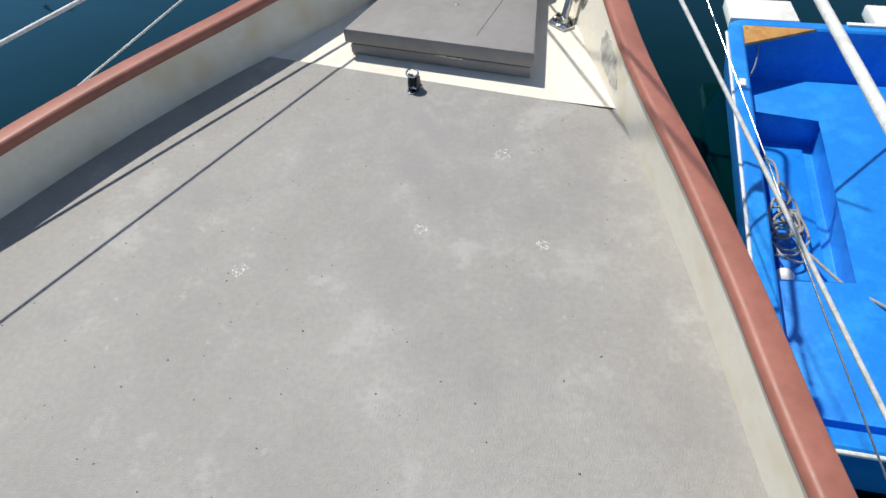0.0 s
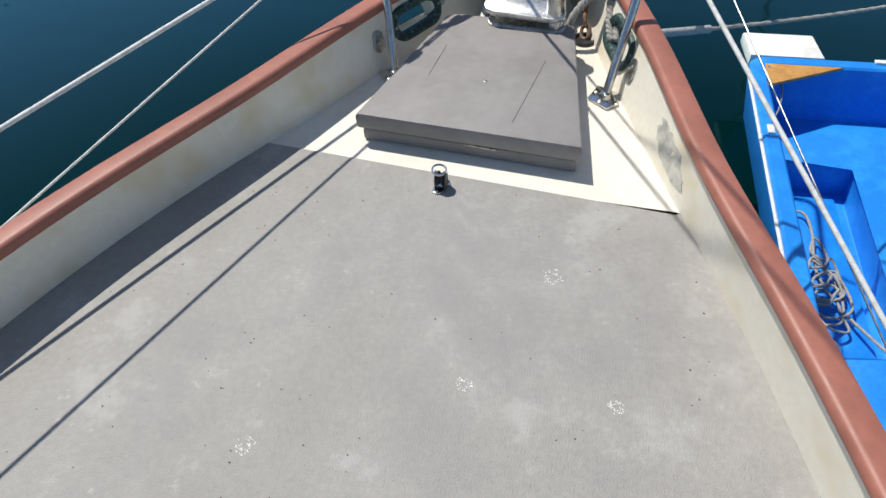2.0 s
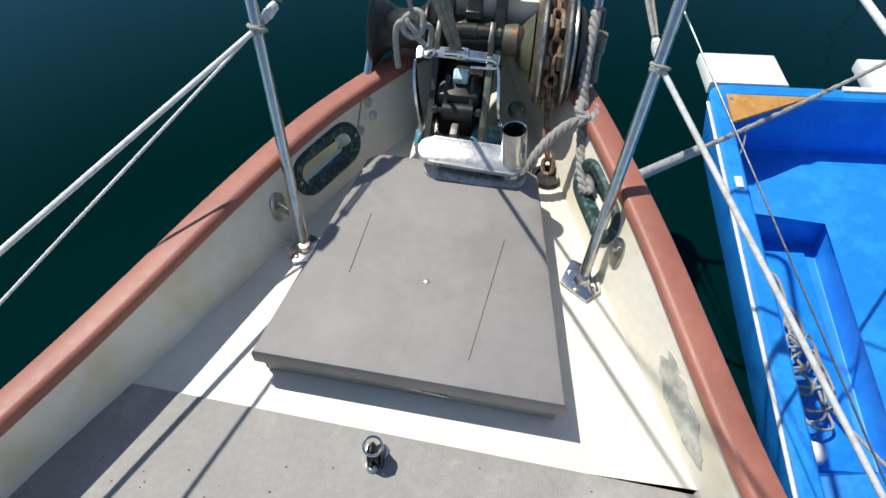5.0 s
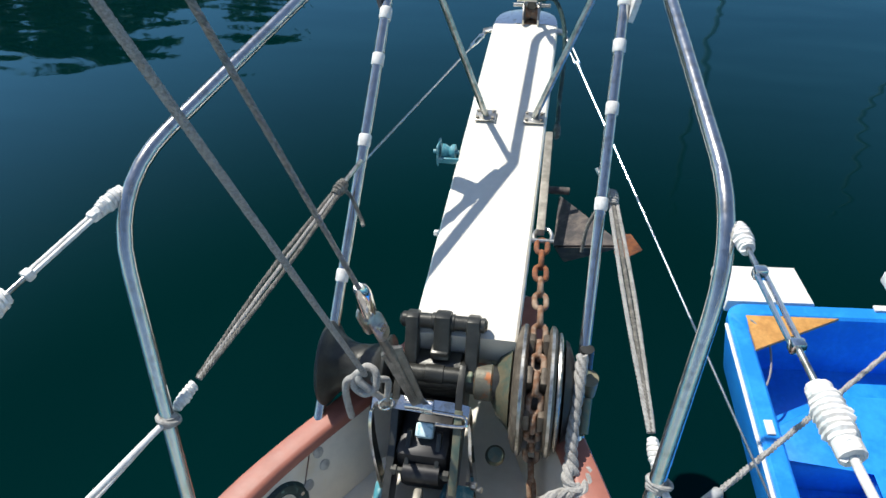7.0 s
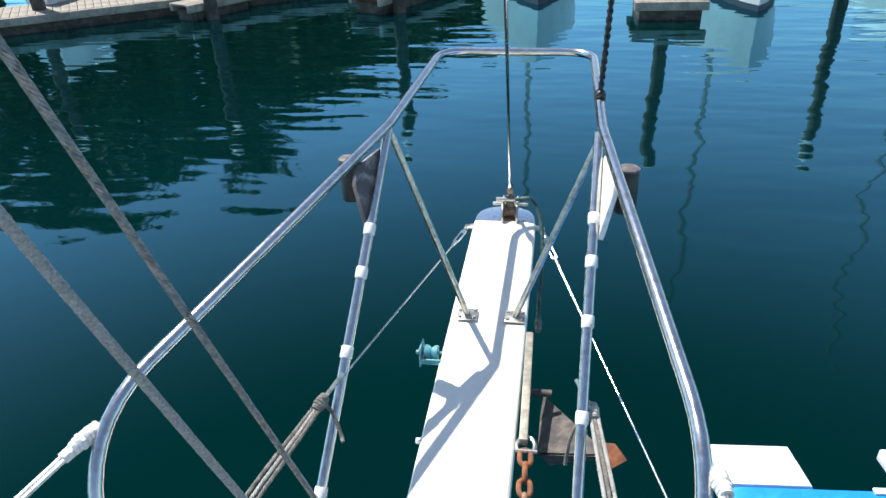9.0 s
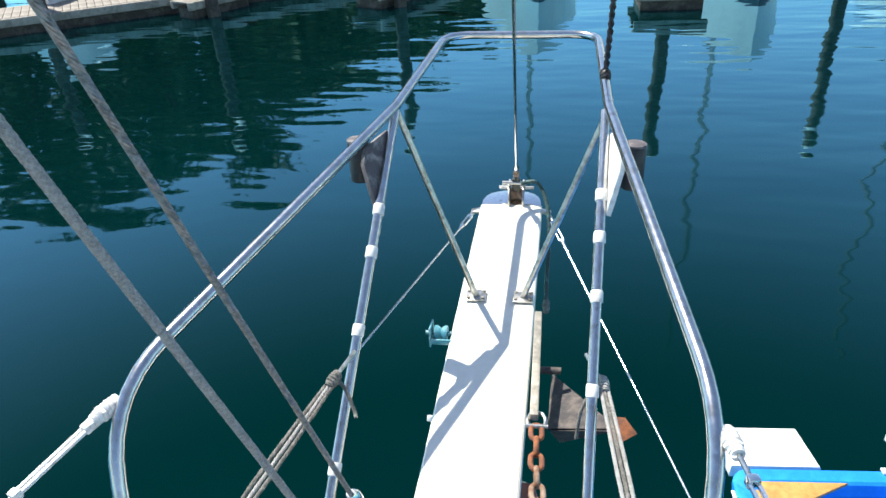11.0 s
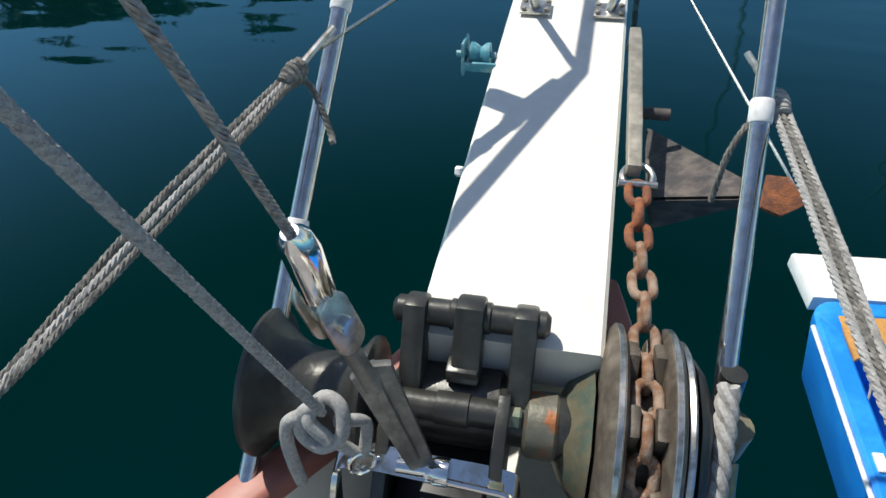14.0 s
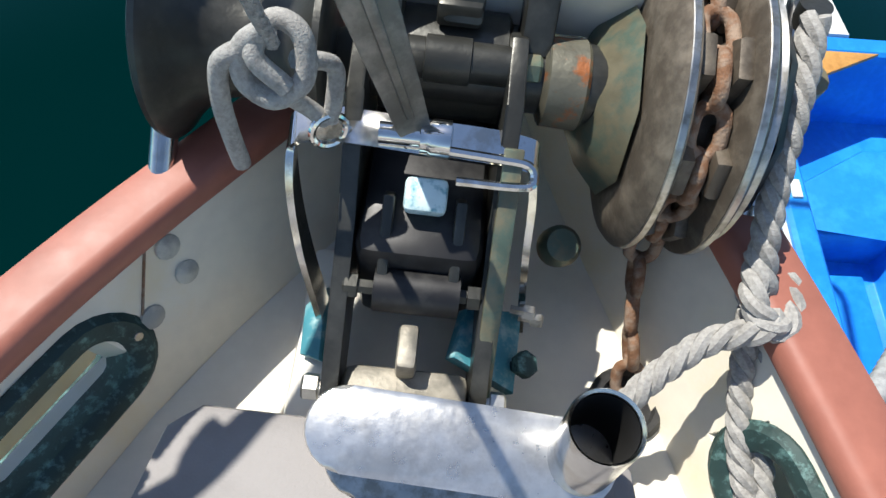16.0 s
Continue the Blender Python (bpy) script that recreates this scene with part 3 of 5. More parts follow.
# ---- pulpit ----
P_FOOT_L, P_FOOT_R = Vector((-0.402, 0.535, 0.0)), Vector((0.388, 0.535, 0.0))
P_COR_L, P_COR_R = Vector((-0.601, 1.052, 0.963)), Vector((0.562, 1.066, 0.963))
P_TOP_L, P_TOP_R = Vector((-0.23, 2.16, 1.17)), Vector((0.413, 2.14, 1.172))
P_BOW_L, P_BOW_R = Vector((-0.187, 2.977, 1.188)), Vector((0.419, 2.972, 1.182))


def build_pulpit():
    p = thing("bow_pulpit", (0.08, 1.2, 0.0), "bent stainless steel tube pulpit round the bowsprit", "pulpit")
    def bend(a, b, c, r):
        u, v = (a - b).normalized(), (c - b).normalized()
        s, e = b + u * r, b + v * r
        return [s.lerp(b, t).lerp(b.lerp(e, t), t) for t in [k / 7 for k in range(8)]]
    line = [P_FOOT_L]
    chain = [P_FOOT_L, P_COR_L, P_TOP_L, P_BOW_L, P_BOW_R, P_TOP_R, P_COR_R, P_FOOT_R]
    radius = {1: 0.17, 3: 0.115, 4: 0.115, 6: 0.17}
    for i in range(1, 7):
        line += bend(chain[i - 1], chain[i], chain[i + 1], radius[i]) if i in radius else [chain[i]]
    line.append(P_FOOT_R)
    part("rail", sweep(bmesh.new(), line, 0.0155, 18), M_STEEL, p, "polished stainless top rail and legs")
    feet = {"l": Vector((0.0, 2.155, 0.474)), "r": Vector((0.166, 2.155, 0.474))}
    for s, top in (("l", P_TOP_L), ("r", P_TOP_R)):
        part("strut", rod(feet[s], top - Vector((0, 0, 0.012)), 0.011, 14), M_WORN, p, "dull steel strut")
        f = feet[s]
        foot = part("strut_foot", prism([(-0.035, -0.03), (0.035, -0.03), (0.035, 0.03), (-0.035, 0.03)], 0.006, axes((f.x, f.y, f.z + 0.001), (0, -0.07, 1)), 0.002), M_WORN, p)
        for dx in (-0.026, 0.026):
            for dy in (-0.02, 0.02):
                part("bolt", hex_bolt((f.x + dx, f.y + dy, f.z + 0.004), (0, -0.07, 1), 0.006, 0.006), M_GALV, foot)
    low = {"l": (Vector((-0.31, 1.03, 0.20)), P_TOP_L + Vector((0, -0.005, -0.01))), "r": (Vector((0.350, 1.10, 0.225)), P_TOP_R + Vector((-0.01, -0.005, -0.01)))}
    for s, (a, b) in low.items():
        part("lower_tube", rod(a, b, 0.0145, 16), M_STEEL, p, "stainless stay tube with tape bands")
        for t in ((0.28, 0.53, 0.685, 0.775) if s == "l" else (0.42, 0.60, 0.72, 0.81)):
            q = a.lerp(b, t)
            d = (b - a).normalized() * 0.017
            part("tape_band", sweep(bmesh.new(), [q - d, q - d * 0.8, q + d * 0.8, q + d], 0.017, 16, radii=[0.0158, 0.0172, 0.0172, 0.0158]), M_TAPE, p, "band of white tape")
        part("tube_foot", lathe([(-0.012, 0.024), (0.0, 0.024), (0.006, 0.018), (0.02, 0.016)], axes(a, b - a, (1, 0, 0)), 20), M_STEEL, p)
    for f, s in ((P_FOOT_L, -1), (P_FOOT_R, 1)):
        plate = part("foot_plate", prism([(-0.06, 0.045), (-0.045, -0.04), (0.045, -0.05), (0.06, 0.0), (0.02, 0.055)], 0.007, pose(f.x, f.y, 0.008, 0, 0, -30 * s), 0.002), M_CHROME, p, "triangular steel foot plate")
        for a in (20, 140, 250):
            part("bolt", lathe([(0, 0.008), (0.003, 0.007), (0.005, 0.003)], pose(f.x + 0.042 * math.cos(radians(a)), f.y + 0.036 * math.sin(radians(a)), 0.012), 12), M_WORN, plate)
        part("collar", lathe([(0.010, 0.024), (0.016, 0.023), (0.03, 0.0175)], pose(f.x, f.y, 0.0), 20), M_STEEL, p)
    # running lights on boards below the rail
    for top, cor, s in ((P_TOP_L, P_COR_L, -1), (P_TOP_R, P_COR_R, 1)):
        u = (cor - top).normalized()
        v = (low["l" if s < 0 else "r"][0] - top).normalized()
        nrm = u.cross(v).normalized()
        nrm = nrm if nrm.x * s > 0 else -nrm
        m = axes(top + nrm * 0.012 + Vector((0, 0, -0.012)), nrm, v)
        inv = m.inverted().to_3x3()
        uu, vv = inv @ u, inv @ v
        o = [(uu * p + vv * q).xy for p, q in ((0.03, 0.05), (0.17, 0.03), (0.16, 0.09), (0.05, 0.26), (0.015, 0.315), (-0.02, 0.315), (-0.015, 0.10))]
        o = o if (o[1] - o[0]).cross(o[2] - o[1]) > 0 else o[::-1]
        # board colours carry the light: port dark as shaded, starboard white as sunlit
        light = thing("running_light", top + u * 0.1 + v * 0.1, "dark running light on a weathered board coloured as shaded" if s < 0 else "dark running light on a tapered board coloured as sunlit", "running light", "running lights")
        part("board", prism([tuple(q) for q in o], 0.016, m, 0.003), M_BOARD if s < 0 else M_TAPE, light, "weathered tapered board darkened as its shaded face" if s < 0 else "tapered board whitened as its sunlit face")
        c = top + u * 0.11 + v * 0.10 + nrm * 0.055
        up = (0.0, 0.10, 1)
        part("lamp_body", lathe([(-0.072, 0.027), (-0.068, 0.031), (0.045, 0.032), (0.05, 0.029)], axes(c, up), 24), M_BLACK, light, "black lamp housing")
        part("lamp_cap", lathe([(0.050, 0.033), (0.056, 0.033), (0.061, 0.026)], axes(c, up), 24), M_BOARD, light, "grey lamp cap")


# ---- bowsprit platform ----
def plank_top(y):
    return 0.402 + 0.073 * (y - 1.28)


def plank_mid(y):
    return 0.055 + 0.021 * (y - 1.27)


def build_bowsprit():
    b = thing("bowsprit", (0.07, 2.0, 0.3), "white painted bowsprit plank with a steel nose", "bowsprit")
    y0, y1 = 1.235, 2.79
    bm = bmesh.new()
    rings = []
    for y, top, half in ((y0, plank_top(y0), 0.135), (1.9, plank_top(1.9), 0.134), (y1, plank_top(y1), 0.130)):
        c, lo = plank_mid(y), top - 0.085
        rings.append([bm.verts.new(v) for v in ((c - half, y, lo), (c + half, y, lo), (c + half, y, top - 0.006), (c + half - 0.006, y, top), (c - half + 0.006, y, top), (c - half, y, top - 0.006))])
    for r, s in zip(rings, rings[1:]):
        for k in range(6):
            bm.faces.new((r[k], r[(k + 1) % 6], s[(k + 1) % 6], s[k]))
    bm.faces.new(rings[0][::-1])
    bm.faces.new(rings[-1])
    bmesh.ops.recalc_face_normals(bm, faces=bm.faces)
    part("plank", bm, M_GELCOAT, b, "smooth white painted plank")
    c, top = plank_mid(y1), plank_top(y1)
    nose = [(-0.13, 0.0), (0.13, 0.0), (0.125, 0.05)] + [(0.12 * math.cos(a), 0.06 + 0.075 * math.sin(a)) for a in [math.pi * k / 10 for k in range(1, 10)]] + [(-0.125, 0.05)]
    part("nose", prism(nose, 0.075, axes((c, y1, top - 0.04), (0, -0.073, 1)), 0.005), M_CHROME, b, "rounded steel nose cap")
    for s in (-1, 1):
        part("nose_cheek", prism([(-0.06, -0.02), (0.07, -0.02), (0.085, 0.02), (0.05, 0.055), (-0.02, 0.05), (-0.06, 0.01)], 0.008,
                                 axes((c + 0.02 + s * 0.030, y1 + 0.045, top + 0.02), (1, 0, 0), (0, 1, 0.07)), 0.002), M_WORN, b)
    part("roller", lathe([(-0.024, 0.030), (0, 0.020), (0.024, 0.030)], axes((c + 0.02, y1 + 0.055, top + 0.025), (1, 0, 0)), 20), M_RUST, b, "rust-stained bow roller")
    part("roller_pin", rod((c - 0.055, y1 + 0.06, top + 0.055), (c + 0.095, y1 + 0.055, top + 0.055), 0.008, 10), M_WORN, b)
    part("tang", block((c + 0.02, y1 + 0.045, top + 0.075), (0.035, 0.02, 0.06), 0.004), M_BRONZE, b)
    for s in (-1, 1):
        part("shroud_tang", block((c + s * 0.145, y1 - 0.03, top - 0.015), (0.05, 0.035, 0.012), 0.003, pose(0, 0, 0, 0, s * 12, 0)), M_WORN, b)
    for y in (1.62,):
        part("bolt", hex_bolt((plank_mid(y) - 0.138, y, plank_top(y) - 0.03), (-1, 0, 0), 0.010, 0.016), M_TAPE, b)
    # side roller on the port edge
    r = thing("side_roller", (-0.08, 1.93, 0.43), "pale green sheave in a bracket at the plank's edge", "sheave")
    x, y, z = plank_mid(1.96) - 0.134, 1.96, plank_top(1.96) + 0.0
    part("axle", rod((x, y, z), (x - 0.085, y, z), 0.007, 10), M_TEAL, r)
    part("sheave", lathe([(0, 0.026), (0.008, 0.026), (0.02, 0.017), (0.034, 0.026), (0.042, 0.026)], axes((x - 0.012, y, z), (-1, 0, 0)), 24), M_TEAL, r, "faded pale green sheave")
    part("bracket", prism([(-0.035, -0.04), (0.035, -0.03), (0.045, 0.02), (0.0, 0.03), (-0.04, 0.03)], 0.006, axes((x - 0.066, y, z), (-1, 0, 0), (0, 1, 0)), 0.002), M_TEAL, r)
    part("lug", block((x - 0.03, y - 0.035, z - 0.01), (0.07, 0.008, 0.02), 0.002), M_TEAL, r)


# ---- windlass ----
AX_Y, AX_Z = 1.17, 0.318
WHEEL_AT, WHEEL_AXIS = (0.0, 1.185, 0.275), Vector((1.0, 0.0, 0.0))


def build_windlass():
    w = thing("anchor_windlass", (0.0, 1.1, 0.0), "old dark bronze horizontal anchor windlass on a white pad", "windlass")
    xax = (1, 0, 0)
    part("pad", block((-0.035, 0.93, 0.04), (0.24, 0.26, 0.076), 0.012), M_GELCOAT, w, "white painted mounting pad")
    part("drum", lathe([(-0.305, 0.070), (-0.304, 0.103), (-0.300, 0.110), (-0.293, 0.112), (-0.287, 0.107), (-0.278, 0.092), (-0.262, 0.075), (-0.240, 0.063), (-0.215, 0.058), (-0.190, 0.058), (-0.165, 0.064), (-0.148, 0.077), (-0.140, 0.088), (-0.133, 0.090), (-0.128, 0.084), (-0.126, 0.05)],
                       axes((0, AX_Y, AX_Z), xax), 64), M_BRONZE, w, "flared dark bronze warping drum")
    part("shaft", lathe([(-0.13, 0.03), (-0.10, 0.036), (0.09, 0.036), (0.092, 0.045), (0.12, 0.047), (0.16, 0.040), (0.175, 0.06)], axes((0, AX_Y, AX_Z - 0.01), xax), 28), M_BRONZE, w)
    part("rust_stain", lathe([(0.089, 0.0375), (0.094, 0.047), (0.132, 0.0485), (0.136, 0.044)], axes((0, AX_Y - 0.002, AX_Z - 0.009), xax), 28), M_STAINED, w, "bronze collar with orange rust streaks")
    part("bearing_cone", lathe([(0.130, 0.040), (0.148, 0.078), (0.180, 0.112), (0.185, 0.08)], axes(WHEEL_AT, WHEEL_AXIS), 8), M_BRONZE_PALE, w, "faceted greenish bearing cover")
    # side frames
    for x, mat in ((-0.098, M_BRONZE), (0.060, M_BRONZE)):
        part("side_frame", prism([(0.83, 0.09), (0.90, 0.09), (1.24, 0.20), (1.235, 0.32), (1.17, 0.365), (1.10, 0.345), (1.01, 0.24), (0.84, 0.15)], 0.018,
                                 axes((x, 0, 0), (1, 0, 0), (0, 1, 0)), 0.003), mat, w, "slanting cast side frame")
    # dark block added between the frames to make the inside read dark
    part("gear_case", block((-0.019, 1.09, 0.165), (0.135, 0.24, 0.17), 0.02), M_BLACK, w, "dark filler block that darkens the inside of the windlass")
    part("frame_edge", block((0.064, 0.965, 0.232), (0.020, 0.27, 0.008), 0.002, pose(0, 0, 0, 43)), M_BRONZE_PALE, w, "bare worn frame edge")
    part("cross_casting", block((-0.018, 0.865, 0.125), (0.140, 0.05, 0.045), 0.014), M_GALV, w, "grey cast cross piece")
    part("cross_web", block((-0.020, 0.90, 0.155), (0.022, 0.05, 0.06), 0.006), M_GALV, w)
    for x, d in ((-0.112, -1), (0.075, 1)):
        part("bolt", hex_bolt((x, 0.862, 0.128), (d, 0, 0), 0.015, 0.018), M_WORN, w, "pale hex nut")
        part("bolt", hex_bolt((x * 0.62 - 0.01, 0.955, 0.20), (d, 0, 0), 0.014, 0.016), M_BRONZE, w)
    part("pivot", rod((-0.062, 0.955, 0.20), (0.028, 0.955, 0.20), 0.025, 22), M_BLACK, w, "black pivot bush")
    part("pawl_fork", block((-0.055, 0.995, 0.235), (0.012, 0.10, 0.03), 0.003, pose(0, 0, 0, 40)), M_BRONZE, w)
    part("pawl_fork", block((0.020, 0.995, 0.235), (0.012, 0.10, 0.03), 0.003, pose(0, 0, 0, 40)), M_BRONZE, w)
    part("pawl_block", block((-0.018, 1.035, 0.262), (0.044, 0.036, 0.05), 0.006, pose(0, 0, 0, 25)), M_PALEBLUE, w, "pawl with chipped pale blue paint")
    part("top_bar", lathe([(-0.085, 0.021), (-0.035, 0.021), (-0.034, 0.024), (0.012, 0.024), (0.013, 0.021), (0.062, 0.021)], axes((0, 1.155, 0.338), xax), 24), M_BRONZE, w, "smooth bronze cross bar")
    part("nut", hex_bolt((0.066, 1.157, 0.336), (1, 0, 0), 0.016, 0.020), M_BRONZE_PALE, w)
    part("hub", lathe([(-0.082, 0.055), (-0.06, 0.060), (0.05, 0.060), (0.056, 0.05)], axes((0, 1.195, 0.29), xax), 32), M_BRONZE, w)
    # lever yoke
    part("yoke_bar", lathe([(-0.112, 0.012), (-0.105, 0.020), (-0.03, 0.020), (-0.028, 0.023), (0.028, 0.023), (0.03, 0.020), (0.105, 0.020), (0.112, 0.012)], axes((0, 1.252, 0.428), xax), 20), M_BRONZE, w)
    for x in (-0.078, 0.078):
        part("yoke_arm", prism([(-0.028, -0.014), (-0.018, -0.026), (0.11, -0.024), (0.13, 0.018), (0.012, 0.026), (-0.020, 0.026), (-0.029, 0.014)], 0.034, axes((x, 1.248, 0.424), (1, 0, 0), (0, -0.55, -0.83)), 0.006), M_BRONZE, w)
    part("yoke_centre", prism([(-0.030, -0.014), (-0.020, -0.027), (0.09, -0.020), (0.10, 0.018), (-0.020, 0.027), (-0.031, 0.014)], 0.042, axes((0.0, 1.248, 0.428), (1, 0, 0), (0, -0.55, -0.83)), 0.006), M_BRONZE, w)
    part("yoke_block", block((-0.004, 1.20, 0.368), (0.046, 0.03, 0.03), 0.004), M_BRONZE, w)
    # foot brackets with flaking paint
    part("foot_bracket", prism([(-0.05, 0.0), (0.05, 0.0), (0.03, 0.08), (-0.03, 0.09)], 0.02, axes((0.105, 0.935, 0.098), (0.5, -0.1, 0.85), (0, 1, 0)), 0.004), M_TEAL, w, "foot bracket with flaking teal paint")
    part("foot_bolt", hex_bolt((0.112, 0.915, 0.115), (0.5, -0.1, 0.85), 0.016, 0.014), M_VERDIGRIS, w)
    part("foot_bracket", prism([(-0.03, 0.0), (0.06, 0.0), (0.04, 0.03), (-0.02, 0.03)], 0.016, axes((-0.118, 0.93, 0.10), (-0.5, -0.1, 0.85), (0, 1, 0)), 0.004), M_TEAL, w, "foot bracket with flaking teal paint")
    part("deck_cap", lathe([(0, 0.026), (0.02, 0.026), (0.028, 0.02)], axes((0.152, 1.075, 0.115), (0.1, -0.4, 1)), 24), M_BRONZE_PALE, w, "round pale bronze cap")
    # chain wheel
    wc, wax = WHEEL_AT, WHEEL_AXIS
    wheel = part("chain_wheel", lathe([(0.184, 0.05), (0.186, 0.128), (0.196, 0.158), (0.204, 0.166), (0.214, 0.166), (0.219, 0.155), (0.222, 0.118), (0.227, 0.104), (0.261, 0.104), (0.266, 0.118), (0.269, 0.155), (0.274, 0.166), (0.284, 0.166), (0.290, 0.158), (0.292, 0.05)],
                                       axes(wc, wax), 56), M_WHEEL, w, "grooved chain wheel")
    for k in range(8):
        a = 2 * math.pi * (k + 0.5) / 8
        d = Vector((0, math.cos(a), math.sin(a)))
        for x, sgn in ((0.226, 1), (0.262, -1)):
            part("whelp", prism([(-0.034, -0.016), (0.034, -0.016), (0.020, 0.036), (-0.020, 0.036)], 0.017, Matrix.Translation(Vector(wc) + wax * x + d * 0.116) @ axes((0, 0, 0), wax, d.cross(wax)), 0.005), M_WHEEL, wheel)
    for x0, x1 in ((0.2045, 0.2125), (0.2755, 0.2835)):
        part("worn_edge", lathe([(x0, 0.160), (x0, 0.1664), (x0 + 0.001, 0.1672), (x1 - 0.001, 0.1672), (x1, 0.1664), (x1, 0.160)], axes(wc, wax), 56), M_WORN, wheel, "bright worn rim edge")
    part("brake_ring", lathe([(0.2925, 0.08), (0.294, 0.150), (0.300, 0.152), (0.304, 0.146), (0.312, 0.08)], axes(wc, wax), 56), M_WORN, w, "bright worn clutch ring")
    part("clutch_cone", lathe([(0.312, 0.135), (0.322, 0.128), (0.345, 0.070), (0.358, 0.045), (0.360, 0.02)], axes(wc, wax), 10), M_BLACK, w)
    for a, b, r, mat in (((0.366, 1.235, 0.300), (0.364, 1.245, 0.386), 0.0175, M_BRONZE), ((0.370, 1.20, 0.27), (0.372, 1.195, 0.335), 0.026, M_BRONZE_PALE), ((0.366, 1.10, 0.232), (0.370, 1.17, 0.285), 0.0165, M_BRONZE_PALE)):
        part("lever_socket", rod(a, b, r, 18), mat, w, "tan bronze lever socket")
    # polished stay fitting
    s = thing("stay_bail", (-0.03, 1.07, 0.1), "polished steel bail fitting holding the inner stay", "bail")
    pts = [(-0.125, 0.96, 0.10), (-0.150, 1.01, 0.21), (-0.158, 1.055, 0.292), (-0.140, 1.075, 0.312), (-0.03, 1.072, 0.314), (0.072, 1.072, 0.306), (0.090, 1.062, 0.290), (0.098, 1.02, 0.21), (0.112, 0.98, 0.10)]
    line = curve_points(pts, 6)
    bm = bmesh.new()
    rows = []
    for i, (p, sd, u) in enumerate(frames_along(line)):
        f = Vector((0, 1, 0.35)).normalized()
        n = (line[min(i + 1, len(line) - 1)] - line[max(i - 1, 0)]).normalized().cross(f).normalized()
        rows.append([bm.verts.new(p + f * a + n * b) for a, b in ((-0.018, -0.004), (0.018, -0.004), (0.018, 0.004), (-0.018, 0.004))])
    for a, b in zip(rows, rows[1:]):
        for k in range(4):
            bm.faces.new((a[k], a[(k + 1) % 4], b[(k + 1) % 4], b[k]))
    bm.faces.new(rows[0][::-1])
    bm.faces.new(rows[-1])
    bmesh.ops.recalc_face_normals(bm, faces=bm.faces)
    part("strap", bm, M_CHROME, s)
    part("clevis_pin", lathe([(-0.07, 0.011), (-0.03, 0.011), (-0.029, 0.016), (-0.022, 0.016), (-0.018, 0.019), (0.0, 0.019), (0.002, 0.012)], axes((0.0, 1.065, 0.325), xax), 20), M_CHROME, s)
    bm = bmesh.new()
    pipe([(0.0, 1.055, 0.320), (0.05, 1.052, 0.320), (0.078, 1.05, 0.318), (0.086, 1.04, 0.312), (0.076, 1.03, 0.308), (0.01, 1.03, 0.306)], 0.0048, 8, 5, bm)
    part("split_pin", bm, M_CHROME, s, "long bent steel pin")
    for x in (0.105, 0.118):
        part("bolt", hex_bolt((x, 0.965, 0.155 if x < 0.11 else 0.135), (1, -0.2, 0.2), 0.009, 0.014), M_WORN, s)


def link_mesh(length=0.066, width=0.046, r=0.0078):
    """One chain link round the local origin, long in x, wide in y."""
    bm = bmesh.new()
    h, q = (length - width) / 2, width / 2 - r
    line = [(h + q * math.cos(a), q * math.sin(a)) for a in [-math.pi / 2 + math.pi * k / 6 for k in range(7)]] + [(-h + q * math.cos(a), q * math.sin(a)) for a in [math.pi / 2 + math.pi * k / 6 for k in range(7)]]
    rings = []
    for i, (x, y) in enumerate(line):
        x0, y0 = line[i - 1]
        x1, y1 = line[(i + 1) % len(line)]
        o = Vector((y1 - y0, x0 - x1, 0)).normalized()
        rings.append([bm.verts.new(Vector((x, y, 0)) + (o * math.cos(b) + Vector((0, 0, 1)) * math.sin(b)) * r) for b in [2 * math.pi * k / 8 for k in range(8)]])
    for i in range(len(rings)):
        a, b = rings[i], rings[(i + 1) % len(rings)]
        for k in range(8):
            bm.faces.new((a[k], a[(k + 1) % 8], b[(k + 1) % 8], b[k]))
    bmesh.ops.recalc_face_normals(bm, faces=bm.faces)
    me = bpy.data.meshes.new("link")
    bm.to_mesh(me)
    bm.free()
    me.polygons.foreach_set("use_smooth", [True] * len(me.polygons))
    return me


